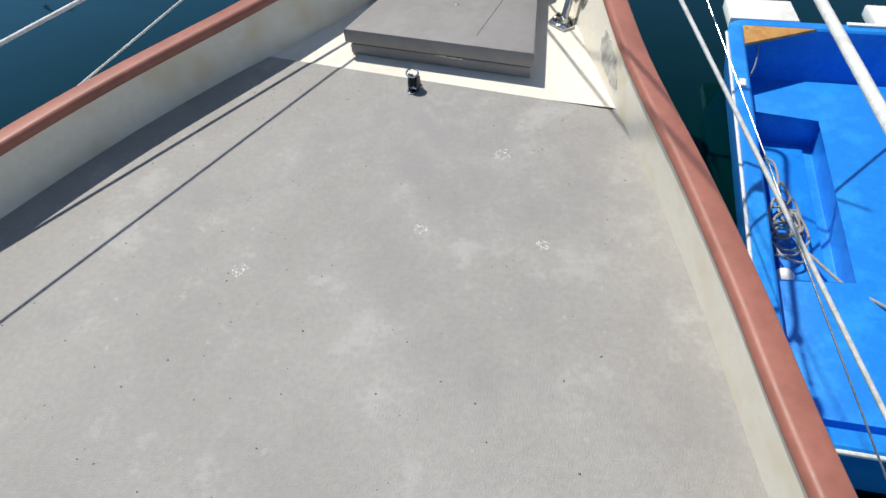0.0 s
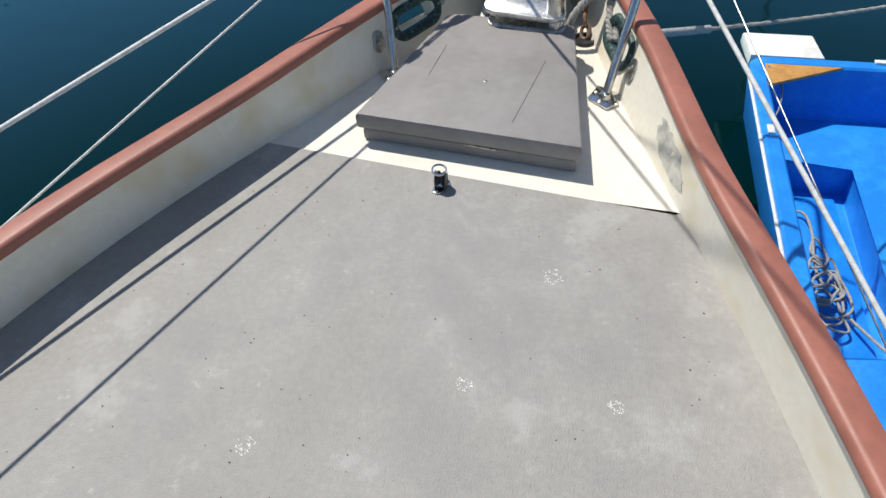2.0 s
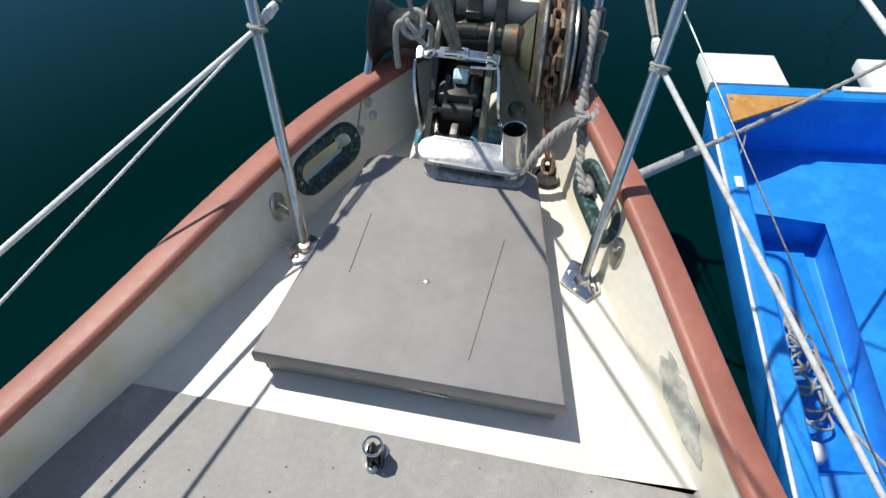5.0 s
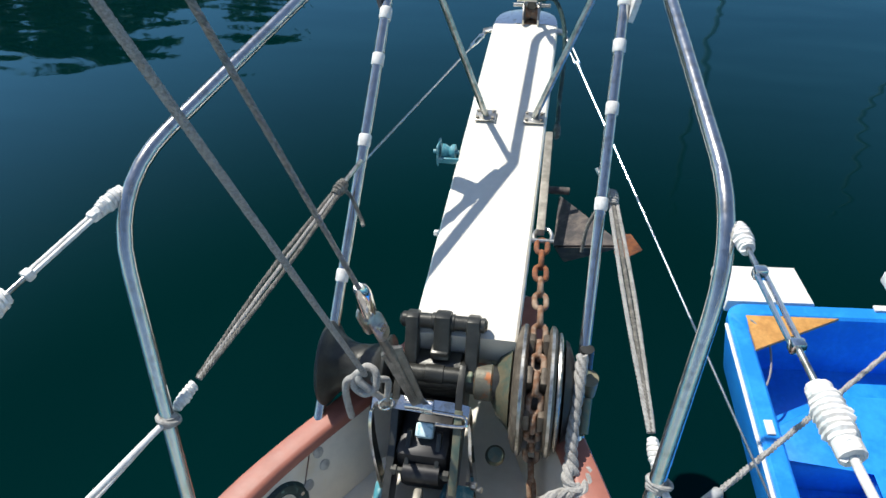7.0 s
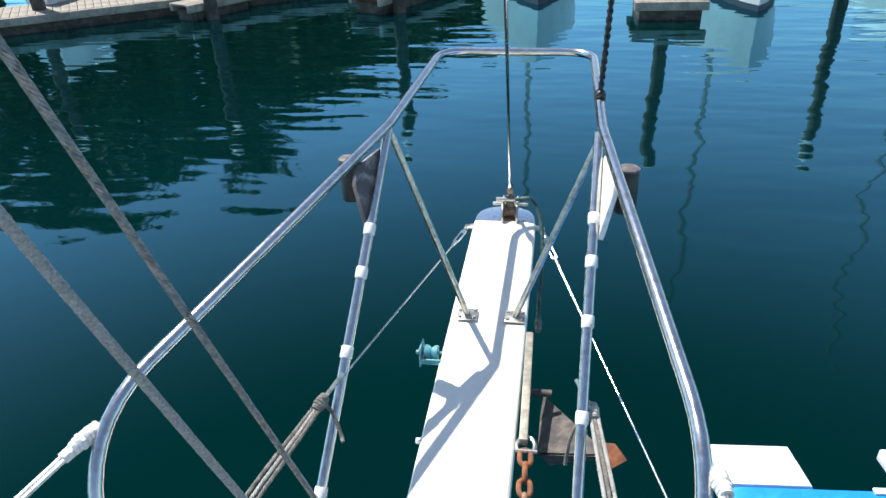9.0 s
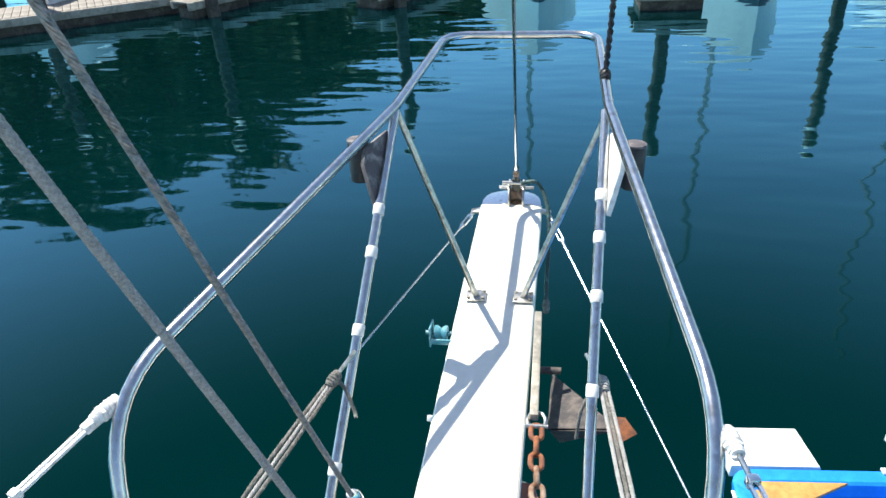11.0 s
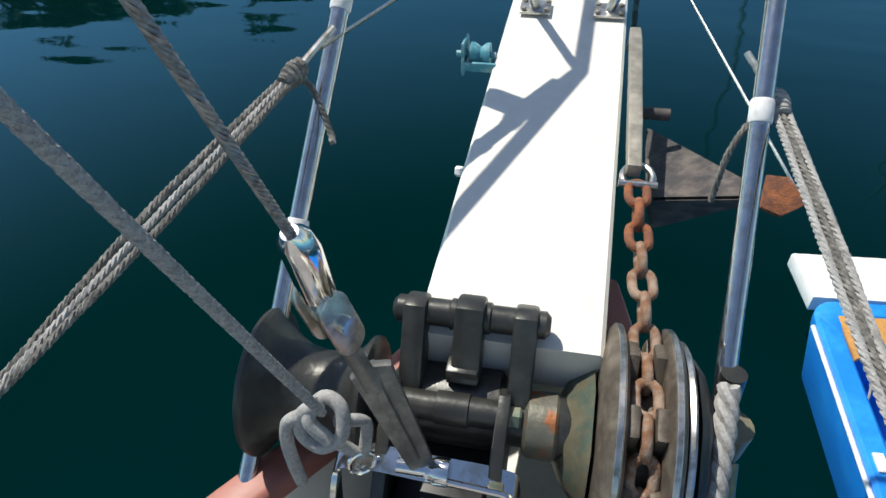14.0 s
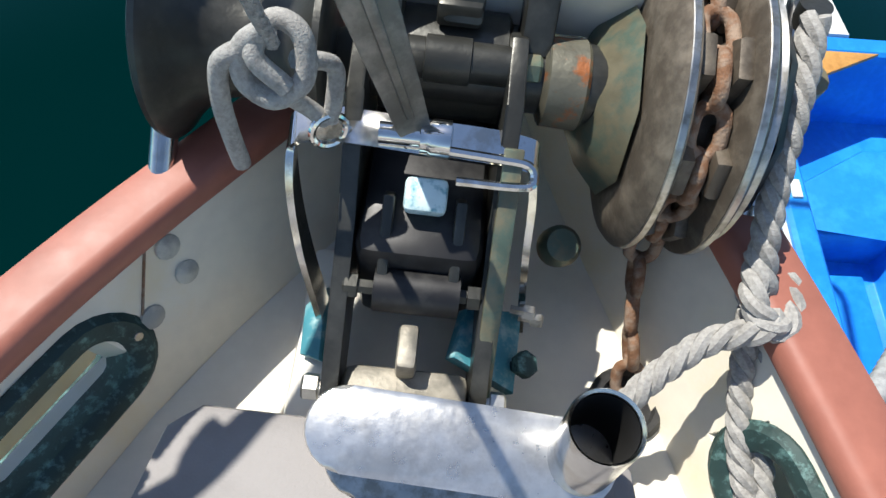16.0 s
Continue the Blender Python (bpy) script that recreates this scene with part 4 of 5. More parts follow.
def build_chain():
    c = thing("anchor_chain", (0.235, 1.3, 0.4), "rusty iron anchor chain over the windlass wheel", "chain")
    base = Vector((0.235, 1.3, 0.4))
    cy, cz, r = 1.185, 0.275, 0.128
    pts = [Vector((0.230, 1.575, 0.435))]
    a0 = math.radians(70)
    pts += [Vector((0.233, 1.45, 0.424)), Vector((0.240, 1.33, 0.415))]
    pts += [Vector((0.244, cy + r * math.cos(a), cz + r * math.sin(a))) for a in [a0 + (math.radians(205) - a0) * k / 10 for k in range(11)]]
    pts += [Vector((0.247, 1.052, 0.14)), Vector((0.256, 0.995, 0.08)), Vector((0.268, 0.95, 0.03)), Vector((0.27, 0.92, -0.02))]
    line = curve_points(pts, 8)
    dist = [0.0]
    for a, b in zip(line, line[1:]):
        dist.append(dist[-1] + (b - a).length)
    me_a, me_b = link_mesh(), link_mesh()
    me_a.materials.append(M_RUST)
    me_b.materials.append(M_RUST_DEEP)
    pitch, s, k = 0.0490, 0.018, 0
    while s < dist[-1] - 0.01:
        j = max(i for i, d in enumerate(dist) if d <= s)
        j = min(j, len(line) - 2)
        p = line[j].lerp(line[j + 1], (s - dist[j]) / max(1e-6, dist[j + 1] - dist[j]))
        d = (line[min(j + 2, len(line) - 1)] - line[max(j - 1, 0)]).normalized()
        out = (p - Vector((p.x, cy, cz)))
        z = out if k % 2 == 0 else Vector((1, 0, 0))
        y = z.cross(d).normalized()
        z = d.cross(y)
        ob = new("link", me_b if s < 0.13 else me_a)
        ob.parent = c
        ob.matrix_basis = Matrix(((d.x, y.x, z.x, p.x - base.x), (d.y, y.y, z.y, p.y - base.y), (d.z, y.z, z.z, p.z - base.z), (0, 0, 0, 1)))
        s += pitch
        k += 1
    h = thing("chain_pipe", (0.27, 0.915, 0), "dark chain pipe opening in the deck", "chain pipe")
    part("rim", lathe([(0, 0.05), (0.006, 0.05), (0.012, 0.044), (0.012, 0.036), (0.002, 0.034)], pose(0.27, 0.915, 0.0), 28), M_BLACK, h)
    # shackle and anchor
    s = thing("anchor_shackle", (0.23, 1.585, 0.43), "galvanised shackle between chain and anchor", "shackle")
    part("bow", pipe([(0.208, 1.575, 0.437), (0.205, 1.60, 0.438), (0.214, 1.623, 0.438), (0.230, 1.628, 0.438), (0.246, 1.623, 0.438), (0.255, 1.60, 0.438), (0.252, 1.575, 0.437)], 0.0062, 8, 5), M_WORN, s)
    part("pin", rod((0.198, 1.577, 0.437), (0.262, 1.577, 0.437), 0.007, 10), M_WORN, s)
    a = thing("plough_anchor", (0.27, 1.8, 0.35), "galvanised plough anchor stowed against the bowsprit", "anchor")
    z = lambda y: plank_top(y) + 0.022
    part("shank", prism([(1.60, 0.012), (1.70, 0.016), (2.0, 0.014), (2.06, 0.004), (2.06, -0.010), (1.70, -0.02), (1.60, -0.012)], 0.024,
                        Matrix(((0, 0, 1, 0.222), (1, 0, 0, 0), (0.073, 1, 0, 0.402 - 0.073 * 1.28 + 0.022), (0, 0, 0, 1))), 0.003), M_GALV, a, "flat tan galvanised shank")
    bm = bmesh.new()
    tip, root_u, root_l = Vector((0.475, 1.60, 0.42)), Vector((0.26, 1.66, 0.34)), Vector((0.27, 1.98, 0.30))
    keel = Vector((0.30, 1.78, 0.16))
    v = [bm.verts.new(p) for p in (tip, root_u, root_l, keel, root_u + Vector((0.03, 0.02, -0.03)), root_l + Vector((0.03, 0.02, -0.03)))]
    for f in ((0, 1, 2), (0, 3, 1), (0, 2, 3), (1, 3, 2)):
        bm.faces.new([v[i] for i in f])
    bmesh.ops.delete(bm, geom=[w for w in v[4:]], context="VERTS")
    bmesh.ops.recalc_face_normals(bm, faces=bm.faces)
    bmesh.ops.bevel(bm, geom=bm.edges[:], offset=0.008, segments=2, affect="EDGES")
    part("fluke", bm, M_ANCHOR, a, "dark curved plough fluke")
    part("tip", prism([(-0.035, -0.03), (0.0, -0.036), (0.04, 0.0), (0.0, 0.036), (-0.035, 0.03)], 0.012, axes((0.470, 1.60, 0.42), (0.1, -0.5, 0.8), (1, -0.2, 0)), 0.003), M_RUST_DEEP, a, "bare rusty fluke tip")
    part("hinge_pin", rod((0.235, 1.86, 0.40), (0.30, 1.86, 0.40), 0.012, 12), M_ANCHOR, a)


def build_foot_plate():
    f = thing("steel_step", (0.05, 0.80, 0), "polished steel plate with an upright open tube end", "bracket")
    part("base", block((0.05, 0.815, 0.062), (0.27, 0.09, 0.11), 0.012), M_GALV, f)
    part("plate", prism(stadium(0.315, 0.085, 12), 0.022, axes((0.045, 0.805, 0.175), (0.02, -0.28, 0.96), (1, -0.05, 0)), 0.006), M_PLATE, f, "scratched polished plate with a rounded end")
    part("lower_plate", prism(stadium(0.30, 0.085, 12), 0.014, axes((0.055, 0.79, 0.125), (0.02, -0.28, 0.96), (1, -0.05, 0)), 0.005), M_WORN, f)
    bm = bmesh.new()
    m = axes((0.168, 0.800, 0.120), (-0.06, 0.05, 1))
    lathe([(-0.05, 0.035), (0.17, 0.035), (0.173, 0.0335), (0.170, 0.0310), (0.02, 0.0310), (0.015, 0.001)], m, 36, bm)
    part("tube", bm, M_STEEL, f, "open steel tube")
    # black sleeve and floor put the tube's inner shade into colour
    bm = sweep(bmesh.new(), [m @ Vector((0, 0, 0.024)), m @ Vector((0, 0, 0.166))], 0.0304, 36, caps=False)
    lathe([(0.0245, 0.0303), (0.026, 0.0303)], m, 36, bm)
    part("bore", bm, M_BORE_SHADE, f, "black sleeve painting the shade inside the tube")


# ---- rigging ----
def build_stay():
    s = thing("inner_forestay", (-0.05, 1.07, 0.33), "twisted steel wire stay with a polished turnbuckle", "stay")
    pin, tog, sock = Vector((-0.036, 1.068, 0.330)), Vector((-0.112, 1.050, 0.640)), Vector((-0.125, 1.045, 0.745))
    top = Vector(STAY_TOP)
    part("lower_toggle", prism([(-0.012, -0.015), (0.02, -0.017), (0.19, -0.026), (0.20, 0.0), (0.19, 0.026), (0.02, 0.017), (-0.012, 0.015)], 0.014, axes(pin, (0.4, -1, 0.2), tog - pin), 0.004), M_ARM, s, "flat grey turnbuckle arm")
    part("arm_rib", prism([(0.03, -0.004), (0.19, -0.006), (0.19, 0.006), (0.03, 0.004)], 0.034, axes(pin, (0.4, -1, 0.2), tog - pin), 0.003), M_ARM, s)
    d = (tog - pin).normalized()
    q = pin + d * 0.19
    part("neck", rod(q, tog - d * 0.035, 0.012, 14, r1=0.010), M_ARM, s)
    for e in (-1, 1):
        part("toggle_cheek", prism(stadium(0.085, 0.038, 8), 0.008, axes(tog + Vector((e * 0.016, -e * 0.008, 0)), (1, -0.5, 0.2), d), 0.002), M_WORN, s)
    part("toggle_pin", rod(tog - Vector((0.028, -0.014, 0.004)), tog + Vector((0.028, -0.014, 0.004)), 0.010, 14), M_CHROME, s)
    u = (top - sock).normalized()
    part("swage", sweep(bmesh.new(), [tog + (sock - tog) * 0.25, tog + (sock - tog) * 0.35, sock - u * 0.012, sock + u * 0.006, sock + u * 0.018], 0.018, 20, radii=[0.012, 0.0185, 0.0195, 0.017, 0.009]), M_CHROME, s, "polished swaged terminal")
    near = sock.lerp(top, 0.42)
    for c in range(7):
        part("wire_strand", strands([sock, near], 0.0056, 7, 0.05, 0.004, 5, thick=0.0019, only=c), M_WIRE, s)
    part("wire", rod(near, top, 0.006, 8), M_WIRE, s, "twisted steel wire")
    part("wire_core", rod(sock, near, 0.004, 8), M_ANCHOR, s)
    r = thing("grey_halyard", (-0.15, 1.0, 0.42), "grey braided halyard knotted to a shackle on the bail", "rope")
    k = Vector((-0.158, 1.062, 0.432))
    far = k.lerp(Vector(ROPE_TOP), 0.42)
    part("line", rod(k, ROPE_TOP, 0.0060, 12), M_BRAID, r)
    for sgn in (-1, 1):
        for c in range(5):
            part("yarn", strands([k, far], 0.0070, 5, 0.05 * sgn, 0.005, 4, thick=0.0018, only=c), M_BRAID, r)
    bm = bmesh.new()
    pipe([k + Vector(v) for v in ((0.0, 0, 0.02), (-0.024, -0.006, 0.0), (-0.026, -0.016, -0.03), (0.0, -0.022, -0.045), (0.026, -0.012, -0.025), (0.024, 0.006, 0.008), (0.0, 0.012, 0.016), (-0.014, -0.012, -0.002), (0.012, -0.02, -0.03))], 0.0095, 10, 6, bm)
    part("knot", bm, M_ROPE, r, "bulky grey bowline knot")
    part("bight", pipe([k + Vector(v) for v in ((0.016, 0.0, -0.015), (0.045, 0.02, -0.04), (0.045, 0.01, -0.075), (0.04, 0.006, -0.10))], 0.0085, 10), M_ROPE, r)
    part("bight", pipe([k + Vector(v) for v in ((0.0, -0.015, -0.04), (0.018, 0.0, -0.075), (0.036, 0.004, -0.10))], 0.0085, 10), M_ROPE, r)
    part("tail", pipe([k + Vector(v) for v in ((-0.02, -0.006, 0.0), (-0.044, -0.012, -0.016), (-0.052, -0.016, -0.06), (-0.052, -0.018, -0.11), (-0.050, -0.018, -0.158))], 0.0092, 10), M_ROPE, r, "cut rope tail")
    part("shackle", ring_tube((-0.118, 1.06, 0.325), (0.5, -0.8, 0.2), 0.018, 0.004), M_CHROME, r, "small steel shackle")


def knot_blob(at, d, r, length, seed=0):
    """A wrapped lashing: many turns round a line."""
    bm = bmesh.new()
    d = Vector(d).normalized()
    rng = random.Random(seed)
    f = frames_along([Vector(at) - d * length / 2, Vector(at) + d * length / 2])[0]
    turns = max(5, int(length / 0.009))
    path = []
    for i in range(turns * 10 + 1):
        a = 2 * math.pi * i / 10
        t = i / (turns * 10)
        q = r * (0.65 + 0.35 * math.sin(math.pi * min(1, t * 1.15))) * (1 + 0.12 * rng.uniform(-1, 1))
        path.append(Vector(at) + d * length * (t - 0.5) + (f[1] * math.cos(a) + f[2] * math.sin(a)) * q * 0.72)
    sweep(bm, path, 0.0062, 6)
    sweep(bm, [Vector(at) - d * length * 0.5, Vector(at) + d * length * 0.5], r * 0.7, 10)
    return bm


RING_L, RING_R = Vector((-0.512, 0.825, 0.535)), Vector((0.490, 0.83, 0.52))
def rail_corner(foot, cor, top):
    return cor + ((foot - cor).normalized() + (top - cor).normalized()) * 0.17 * 0.25


KNOT_L = rail_corner(P_FOOT_L, P_COR_L, P_TOP_L) + Vector((-0.022, 0.008, 0.0))
KNOT_R = rail_corner(P_FOOT_R, P_COR_R, P_TOP_R) + Vector((0.022, 0.008, 0.0))
LASH_L, LASH_R = Vector((-0.300, 1.468, 0.665)), Vector((0.402, 1.568, 0.612))


def build_lines():
    # upper lifelines
    u = thing("lifeline", KNOT_L, "white upper lifeline lashed to the pulpit corner", "lifeline", "lifelines")
    e = Vector(UPL_END)
    d = (e - KNOT_L).normalized()
    part("lashing", knot_blob(KNOT_L + d * 0.035, d, 0.017, 0.075, 1), M_TAPE, u, "bulky white lashing")
    sl = d.cross(Vector((0, 0, 1))).normalized()
    for s in (-1, 1):
        part("turnbuckle_bar", rod(KNOT_L + d * 0.075 + sl * s * 0.006, KNOT_L + d * 0.235 + sl * s * 0.006, 0.0045, 8), M_TAPE, u, "taped turnbuckle body")
    for t in (0.075, 0.235):
        part("turnbuckle_end", block(KNOT_L + d * t, (0.020, 0.020, 0.018), 0.004, axes((0, 0, 0), d)), M_TAPE, u)
    part("rod", rod(KNOT_L + d * 0.235, KNOT_L + d * 0.30, 0.005, 10), M_WORN, u)
    part("lashing", knot_blob(KNOT_L + d * 0.33, d, 0.024, 0.09, 2), M_TAPE, u, "bulky white lashing")
    part("line", rod(KNOT_L + d * 0.35, e, 0.0055, 10), M_ROPE_WHITE, u)
    v = thing("lifeline", KNOT_R, "white upper lifeline with a steel turnbuckle at the pulpit", "lifeline", "lifelines")
    e = Vector(R3_END)
    d = (e - KNOT_R).normalized()
    part("lashing", knot_blob(KNOT_R + d * 0.02, d, 0.018, 0.06, 3), M_TAPE, v, "bulky white lashing")
    part("rod", rod(KNOT_R + d * 0.05, KNOT_R + d * 0.11, 0.005, 10), M_STEEL, v)
    sd = d.cross(Vector((0, 0, 1))).normalized()
    for s in (-1, 1):
        part("turnbuckle_bar", rod(KNOT_R + d * 0.11 + sd * s * 0.007, KNOT_R + d * 0.27 + sd * s * 0.007, 0.0045, 8), M_CHROME, v, "steel turnbuckle body")
    for t in (0.11, 0.27):
        part("turnbuckle_end", block(KNOT_R + d * t, (0.022, 0.022, 0.018), 0.004, axes((0, 0, 0), d)), M_CHROME, v)
    part("rod", rod(KNOT_R + d * 0.27, KNOT_R + d * 0.34, 0.005, 10), M_WORN, v)
    part("lashing", knot_blob(KNOT_R + d * 0.40, d, 0.026, 0.11, 4), M_TAPE, v, "bulky white lashing")
    part("line", rod(KNOT_R + d * 0.44, e, 0.0062, 10), M_ROPE_WHITE, v)
    # lower lines
    for end, lab, r, k in ((LINE_A, "white lower lifeline tied to a pulpit ring", 0.0072, 1), (LINE_B, "thin white line led outboard of the bulwark", 0.0042, 2)):
        t = thing("lower_lifeline", RING_L, lab, "lifeline", "lower lifelines")
        part("line", rod(RING_L, end, r, 10), M_ROPE_WHITE, t)
    t = thing("lower_lifeline", RING_R, "white lower lifeline tied to a pulpit ring", "lifeline", "lower lifelines")
    part("line", rod(RING_R, LINE_R1, 0.0075, 10), M_ROPE_WHITE, t)
    for ring, foot, cor in ((RING_L, P_FOOT_L, P_COR_L), (RING_R, P_FOOT_R, P_COR_R)):
        g = thing("lashing_ring", ring, "grey ring of cord lashed to a pulpit leg", "ring", "pulpit leg rings")
        part("cord", ring_tube(ring, (0.2, 0.5, 0.8), 0.022, 0.0055), M_ROPE, g)
        part("wrap", knot_blob(ring - (ring - (foot + (cor - foot) * ring.z / cor.z)) * 0.8, cor - foot, 0.020, 0.03, 5), M_ROPE, g)
    # netting lashings from the lower tubes to the leg rings
    for lash, ring, mats, sd in ((LASH_L, RING_L, (M_ROPE_DARK, M_ROPE, M_ROPE_DARK), -1), (LASH_R, RING_R, (M_ROPE, M_ROPE_DARK, M_ROPE), 1)):
        g = thing("lashing_line", lash, "grey twisted lashing line between stay tube and pulpit leg", "rope", "lashing lines")
        d = (ring - lash).normalized()
        end = ring - d * 0.10
        off = d.cross(Vector((0, 0, 1))).normalized()
        for i, mt in enumerate(mats):
            part("cord", strands([lash + off * 0.009 * (i - 1), lash.lerp(end, 0.5) + off * 0.013 * (i - 1) + Vector((0, 0, 0.004 * i)), end + off * 0.004 * (i - 1)], 0.0058, 3, 0.03, 0.006, 5), mt, g)
        part("knot", knot_blob(lash, d, 0.018, 0.045, 7), mats[0], g, "dark bulky knot")
        part("whipping", knot_blob(end + d * 0.045, d, 0.013, 0.06, 8), M_TAPE, g, "white taped end")
        part("eye", pipe([lash, lash + Vector((-sd * 0.02, 0.035, 0.018)), lash + Vector((-sd * 0.045, 0.075, 0.04))], 0.0055, 8), M_WORN, g)
        tail = [lash, lash + Vector((-sd * 0.025, 0.0, -0.02)), lash + Vector((-sd * 0.055, -0.03, -0.07)), lash + Vector((-sd * 0.065, -0.05, -0.15 if sd > 0 else -0.08))]
        part("tail", strands(tail, 0.006, 3, 0.03, 0.006, 5), M_ROPE_DARK, g, "loose dark rope tail")
    # whisker stays to the bowsprit end
    for a, b, lab, grp in ((Vector((plank_mid(2.76) - 0.16, 2.755, 0.49)), LASH_L + Vector((0.03, 0.05, 0.02)), "thin steel whisker stay with a turnbuckle", ""), (Vector((plank_mid(2.76) + 0.16, 2.755, 0.49)), Vector(R2_END), "thin steel whisker stay with a turnbuckle", "")):
        s = thing("whisker_stay", a, lab, "stay", "whisker stays")
        d = (b - a).normalized()
        n = d.cross(Vector((0, 0, 1))).normalized()
        part("fork", rod(a, a + d * 0.05, 0.009, 10), M_WORN, s)
        for e in (-1, 1):
            part("turnbuckle_bar", rod(a + d * 0.05 + n * e * 0.009, a + d * 0.17 + n * e * 0.009, 0.004, 8), M_CHROME, s)
        part("turnbuckle_end", block(a + d * 0.05, (0.024, 0.016, 0.016), 0.003, axes((0, 0, 0), d, n)), M_CHROME, s)
        part("turnbuckle_end", rod(a + d * 0.165, a + d * 0.215, 0.009, 12, r1=0.006), M_CHROME, s)
        part("wire", rod(a + d * 0.21, b, 0.0036, 8), M_STEEL, s)
    # mooring line with chafe hose
    m = thing("mooring_line", (0.47, 0.77, 0.14), "grey mooring line in a ribbed chafe hose leading off the bow", "mooring line")
    p0, p1 = Vector((0.43, 0.785, 0.112)), Vector(MOOR_END)
    d = (p1 - p0)
    pts = [p0 + d * t + Vector((0, 0, -0.45 * t * (1 - t))) for t in [k / 14 for k in range(15)]]
    part("rope", strands(pts, 0.011, 3, 0.05, 0.02, 6), M_ROPE, m)
    hose = [p0 + d * t + Vector((0, 0, -0.45 * t * (1 - t))) for t in [0.012 + 0.0016 * k for k in range(50)]]
    part("chafe_hose", sweep(bmesh.new(), hose, 0.0165, 12, radii=[0.0150 + 0.0022 * (k % 2) for k in range(50)]), M_RIBBED, m, "ribbed grey chafe hose")
    # forestay and furler tackle at the nose
    c, top = plank_mid(2.79) + 0.02, plank_top(2.79)
    f = thing("forestay", (c, 2.835, top + 0.10), "steel forestay chain and wire above the bowsprit nose", "stay")
    a, b = Vector((c, 2.835, top + 0.09)), Vector(FORE_TOP)
    d = (b - a).normalized()
    part("link_plate", block(a + d * 0.05, (0.016, 0.010, 0.11), 0.003, axes((0, 0, 0), d)), M_BRONZE, f)
    part("link_plate", block(a + d * 0.13, (0.024, 0.018, 0.06), 0.004, axes((0, 0, 0), d)), M_RUST, f)
    part("turnbuckle", sweep(bmesh.new(), [a + d * 0.16, a + d * 0.18, a + d * 0.23, a + d * 0.26], 0.01, 12, radii=[0.006, 0.012, 0.012, 0.005]), M_CHROME, f)
    part("wire", rod(a + d * 0.25, b, 0.0042, 8), M_STEEL, f)
    part("cross_pin", rod((c - 0.06, 2.83, top + 0.085), (c + 0.04, 2.83, top + 0.085), 0.009, 10), M_WORN, f)
    h = thing("green_hose", (c + 0.06, 2.83, top + 0.07), "dark green hose hanging from the bowsprit nose", "hose")
    part("hose", pipe([(c + 0.02, 2.83, top + 0.085), (c + 0.09, 2.80, top + 0.10), (c + 0.135, 2.72, top + 0.03), (c + 0.145, 2.62, top - 0.08), (c + 0.14, 2.50, top - 0.16), (c + 0.14, 2.40, top - 0.22)], 0.0085, 10), M_VERDIGRIS, h)
    part("end", knot_blob((c + 0.14, 2.38, top - 0.235), (0, -0.5, -0.3), 0.014, 0.05, 9), M_ROPE_DARK, h)
    g = thing("furling_line", P_BOW_R + Vector((0.0, -0.30, 0)), "dark twisted chain hanging at the pulpit rail", "chain")
    t = Vector((0.416, 2.40, 1.190))
    part("chain", strands([t, t + Vector((0.01, 0.0, 0.25)), t + Vector((0.04, 0.1, 0.9))], 0.011, 2, 0.05, 0.01, 6, thick=0.006), M_BLACK, g)
    part("cleat", knot_blob(t, (0, 0.9, 0.2), 0.02, 0.05, 11), M_BLACK, g)


def build_coil_rope():
    r = thing("mooring_tail", (0.35, 0.95, 0.1), "thick grey three-strand rope hitched beside the windlass", "rope")
    def laid(pts, q):
        for k in range(3):
            part("strand", strands(pts, q, 3, q * 4.5, 0.006, 7, only=k), M_ROPE, r)
    laid([(0.352, 1.215, 0.395), (0.347, 1.15, 0.355), (0.341, 1.09, 0.31), (0.340, 1.03, 0.265), (0.350, 0.985, 0.225)], 0.0165)
    laid([(0.340, 1.02, 0.245), (0.335, 0.965, 0.235), (0.365, 0.945, 0.225), (0.385, 0.985, 0.22), (0.378, 1.03, 0.215), (0.355, 1.02, 0.20), (0.352, 0.97, 0.19)], 0.0155)
    laid([(0.385, 0.975, 0.215), (0.35, 0.945, 0.225), (0.30, 0.935, 0.20), (0.255, 0.905, 0.165), (0.225, 0.875, 0.13), (0.205, 0.855, 0.08)], 0.0160)
    for dx in (-0.013, 0.013):
        laid([(0.360 + dx, 0.975, 0.205), (0.366 + dx, 0.92, 0.155), (0.375 + dx, 0.85, 0.11), (0.385 + dx * 0.6, 0.79, 0.085)], 0.0150)


STAY_TOP, ROPE_TOP = (-0.38, 0.05, 4.0), (-0.41, -0.02, 4.0)
UPL_END, LINE_A, LINE_B = (-1.36, -1.5, 0.72), (-1.515, -1.5, 0.403), (-1.852, -1.5, -0.238)
LINE_R1, R2_END, R3_END = (1.789, -1.5, -0.362), (1.806, -1.5, -0.613), (0.95, -1.5, 1.09)
MOOR_END, FORE_TOP = (4.0, 4.6, -1.0), (0.30, -1.25, 4.0)

build_hatch()
build_pad_eye()
build_deck_marks()
build_fairlead(0.80, PORT_C, -1, "oval verdigris bronze fairlead through the bulwark")
build_fairlead(0.745, STBD_C, 1, "oval verdigris bronze fairlead beside hanging rope")
build_eye_plate(0.60, PORT_C, -1, 0.105, "steel eye plate bolted to the port bulwark")
build_eye_plate(0.575, STBD_C, 1, 0.105, "steel eye plate bolted to the starboard bulwark")
build_pulpit()
build_bowsprit()
build_windlass()
build_chain()
build_foot_plate()
build_stay()
build_lines()
build_coil_rope()


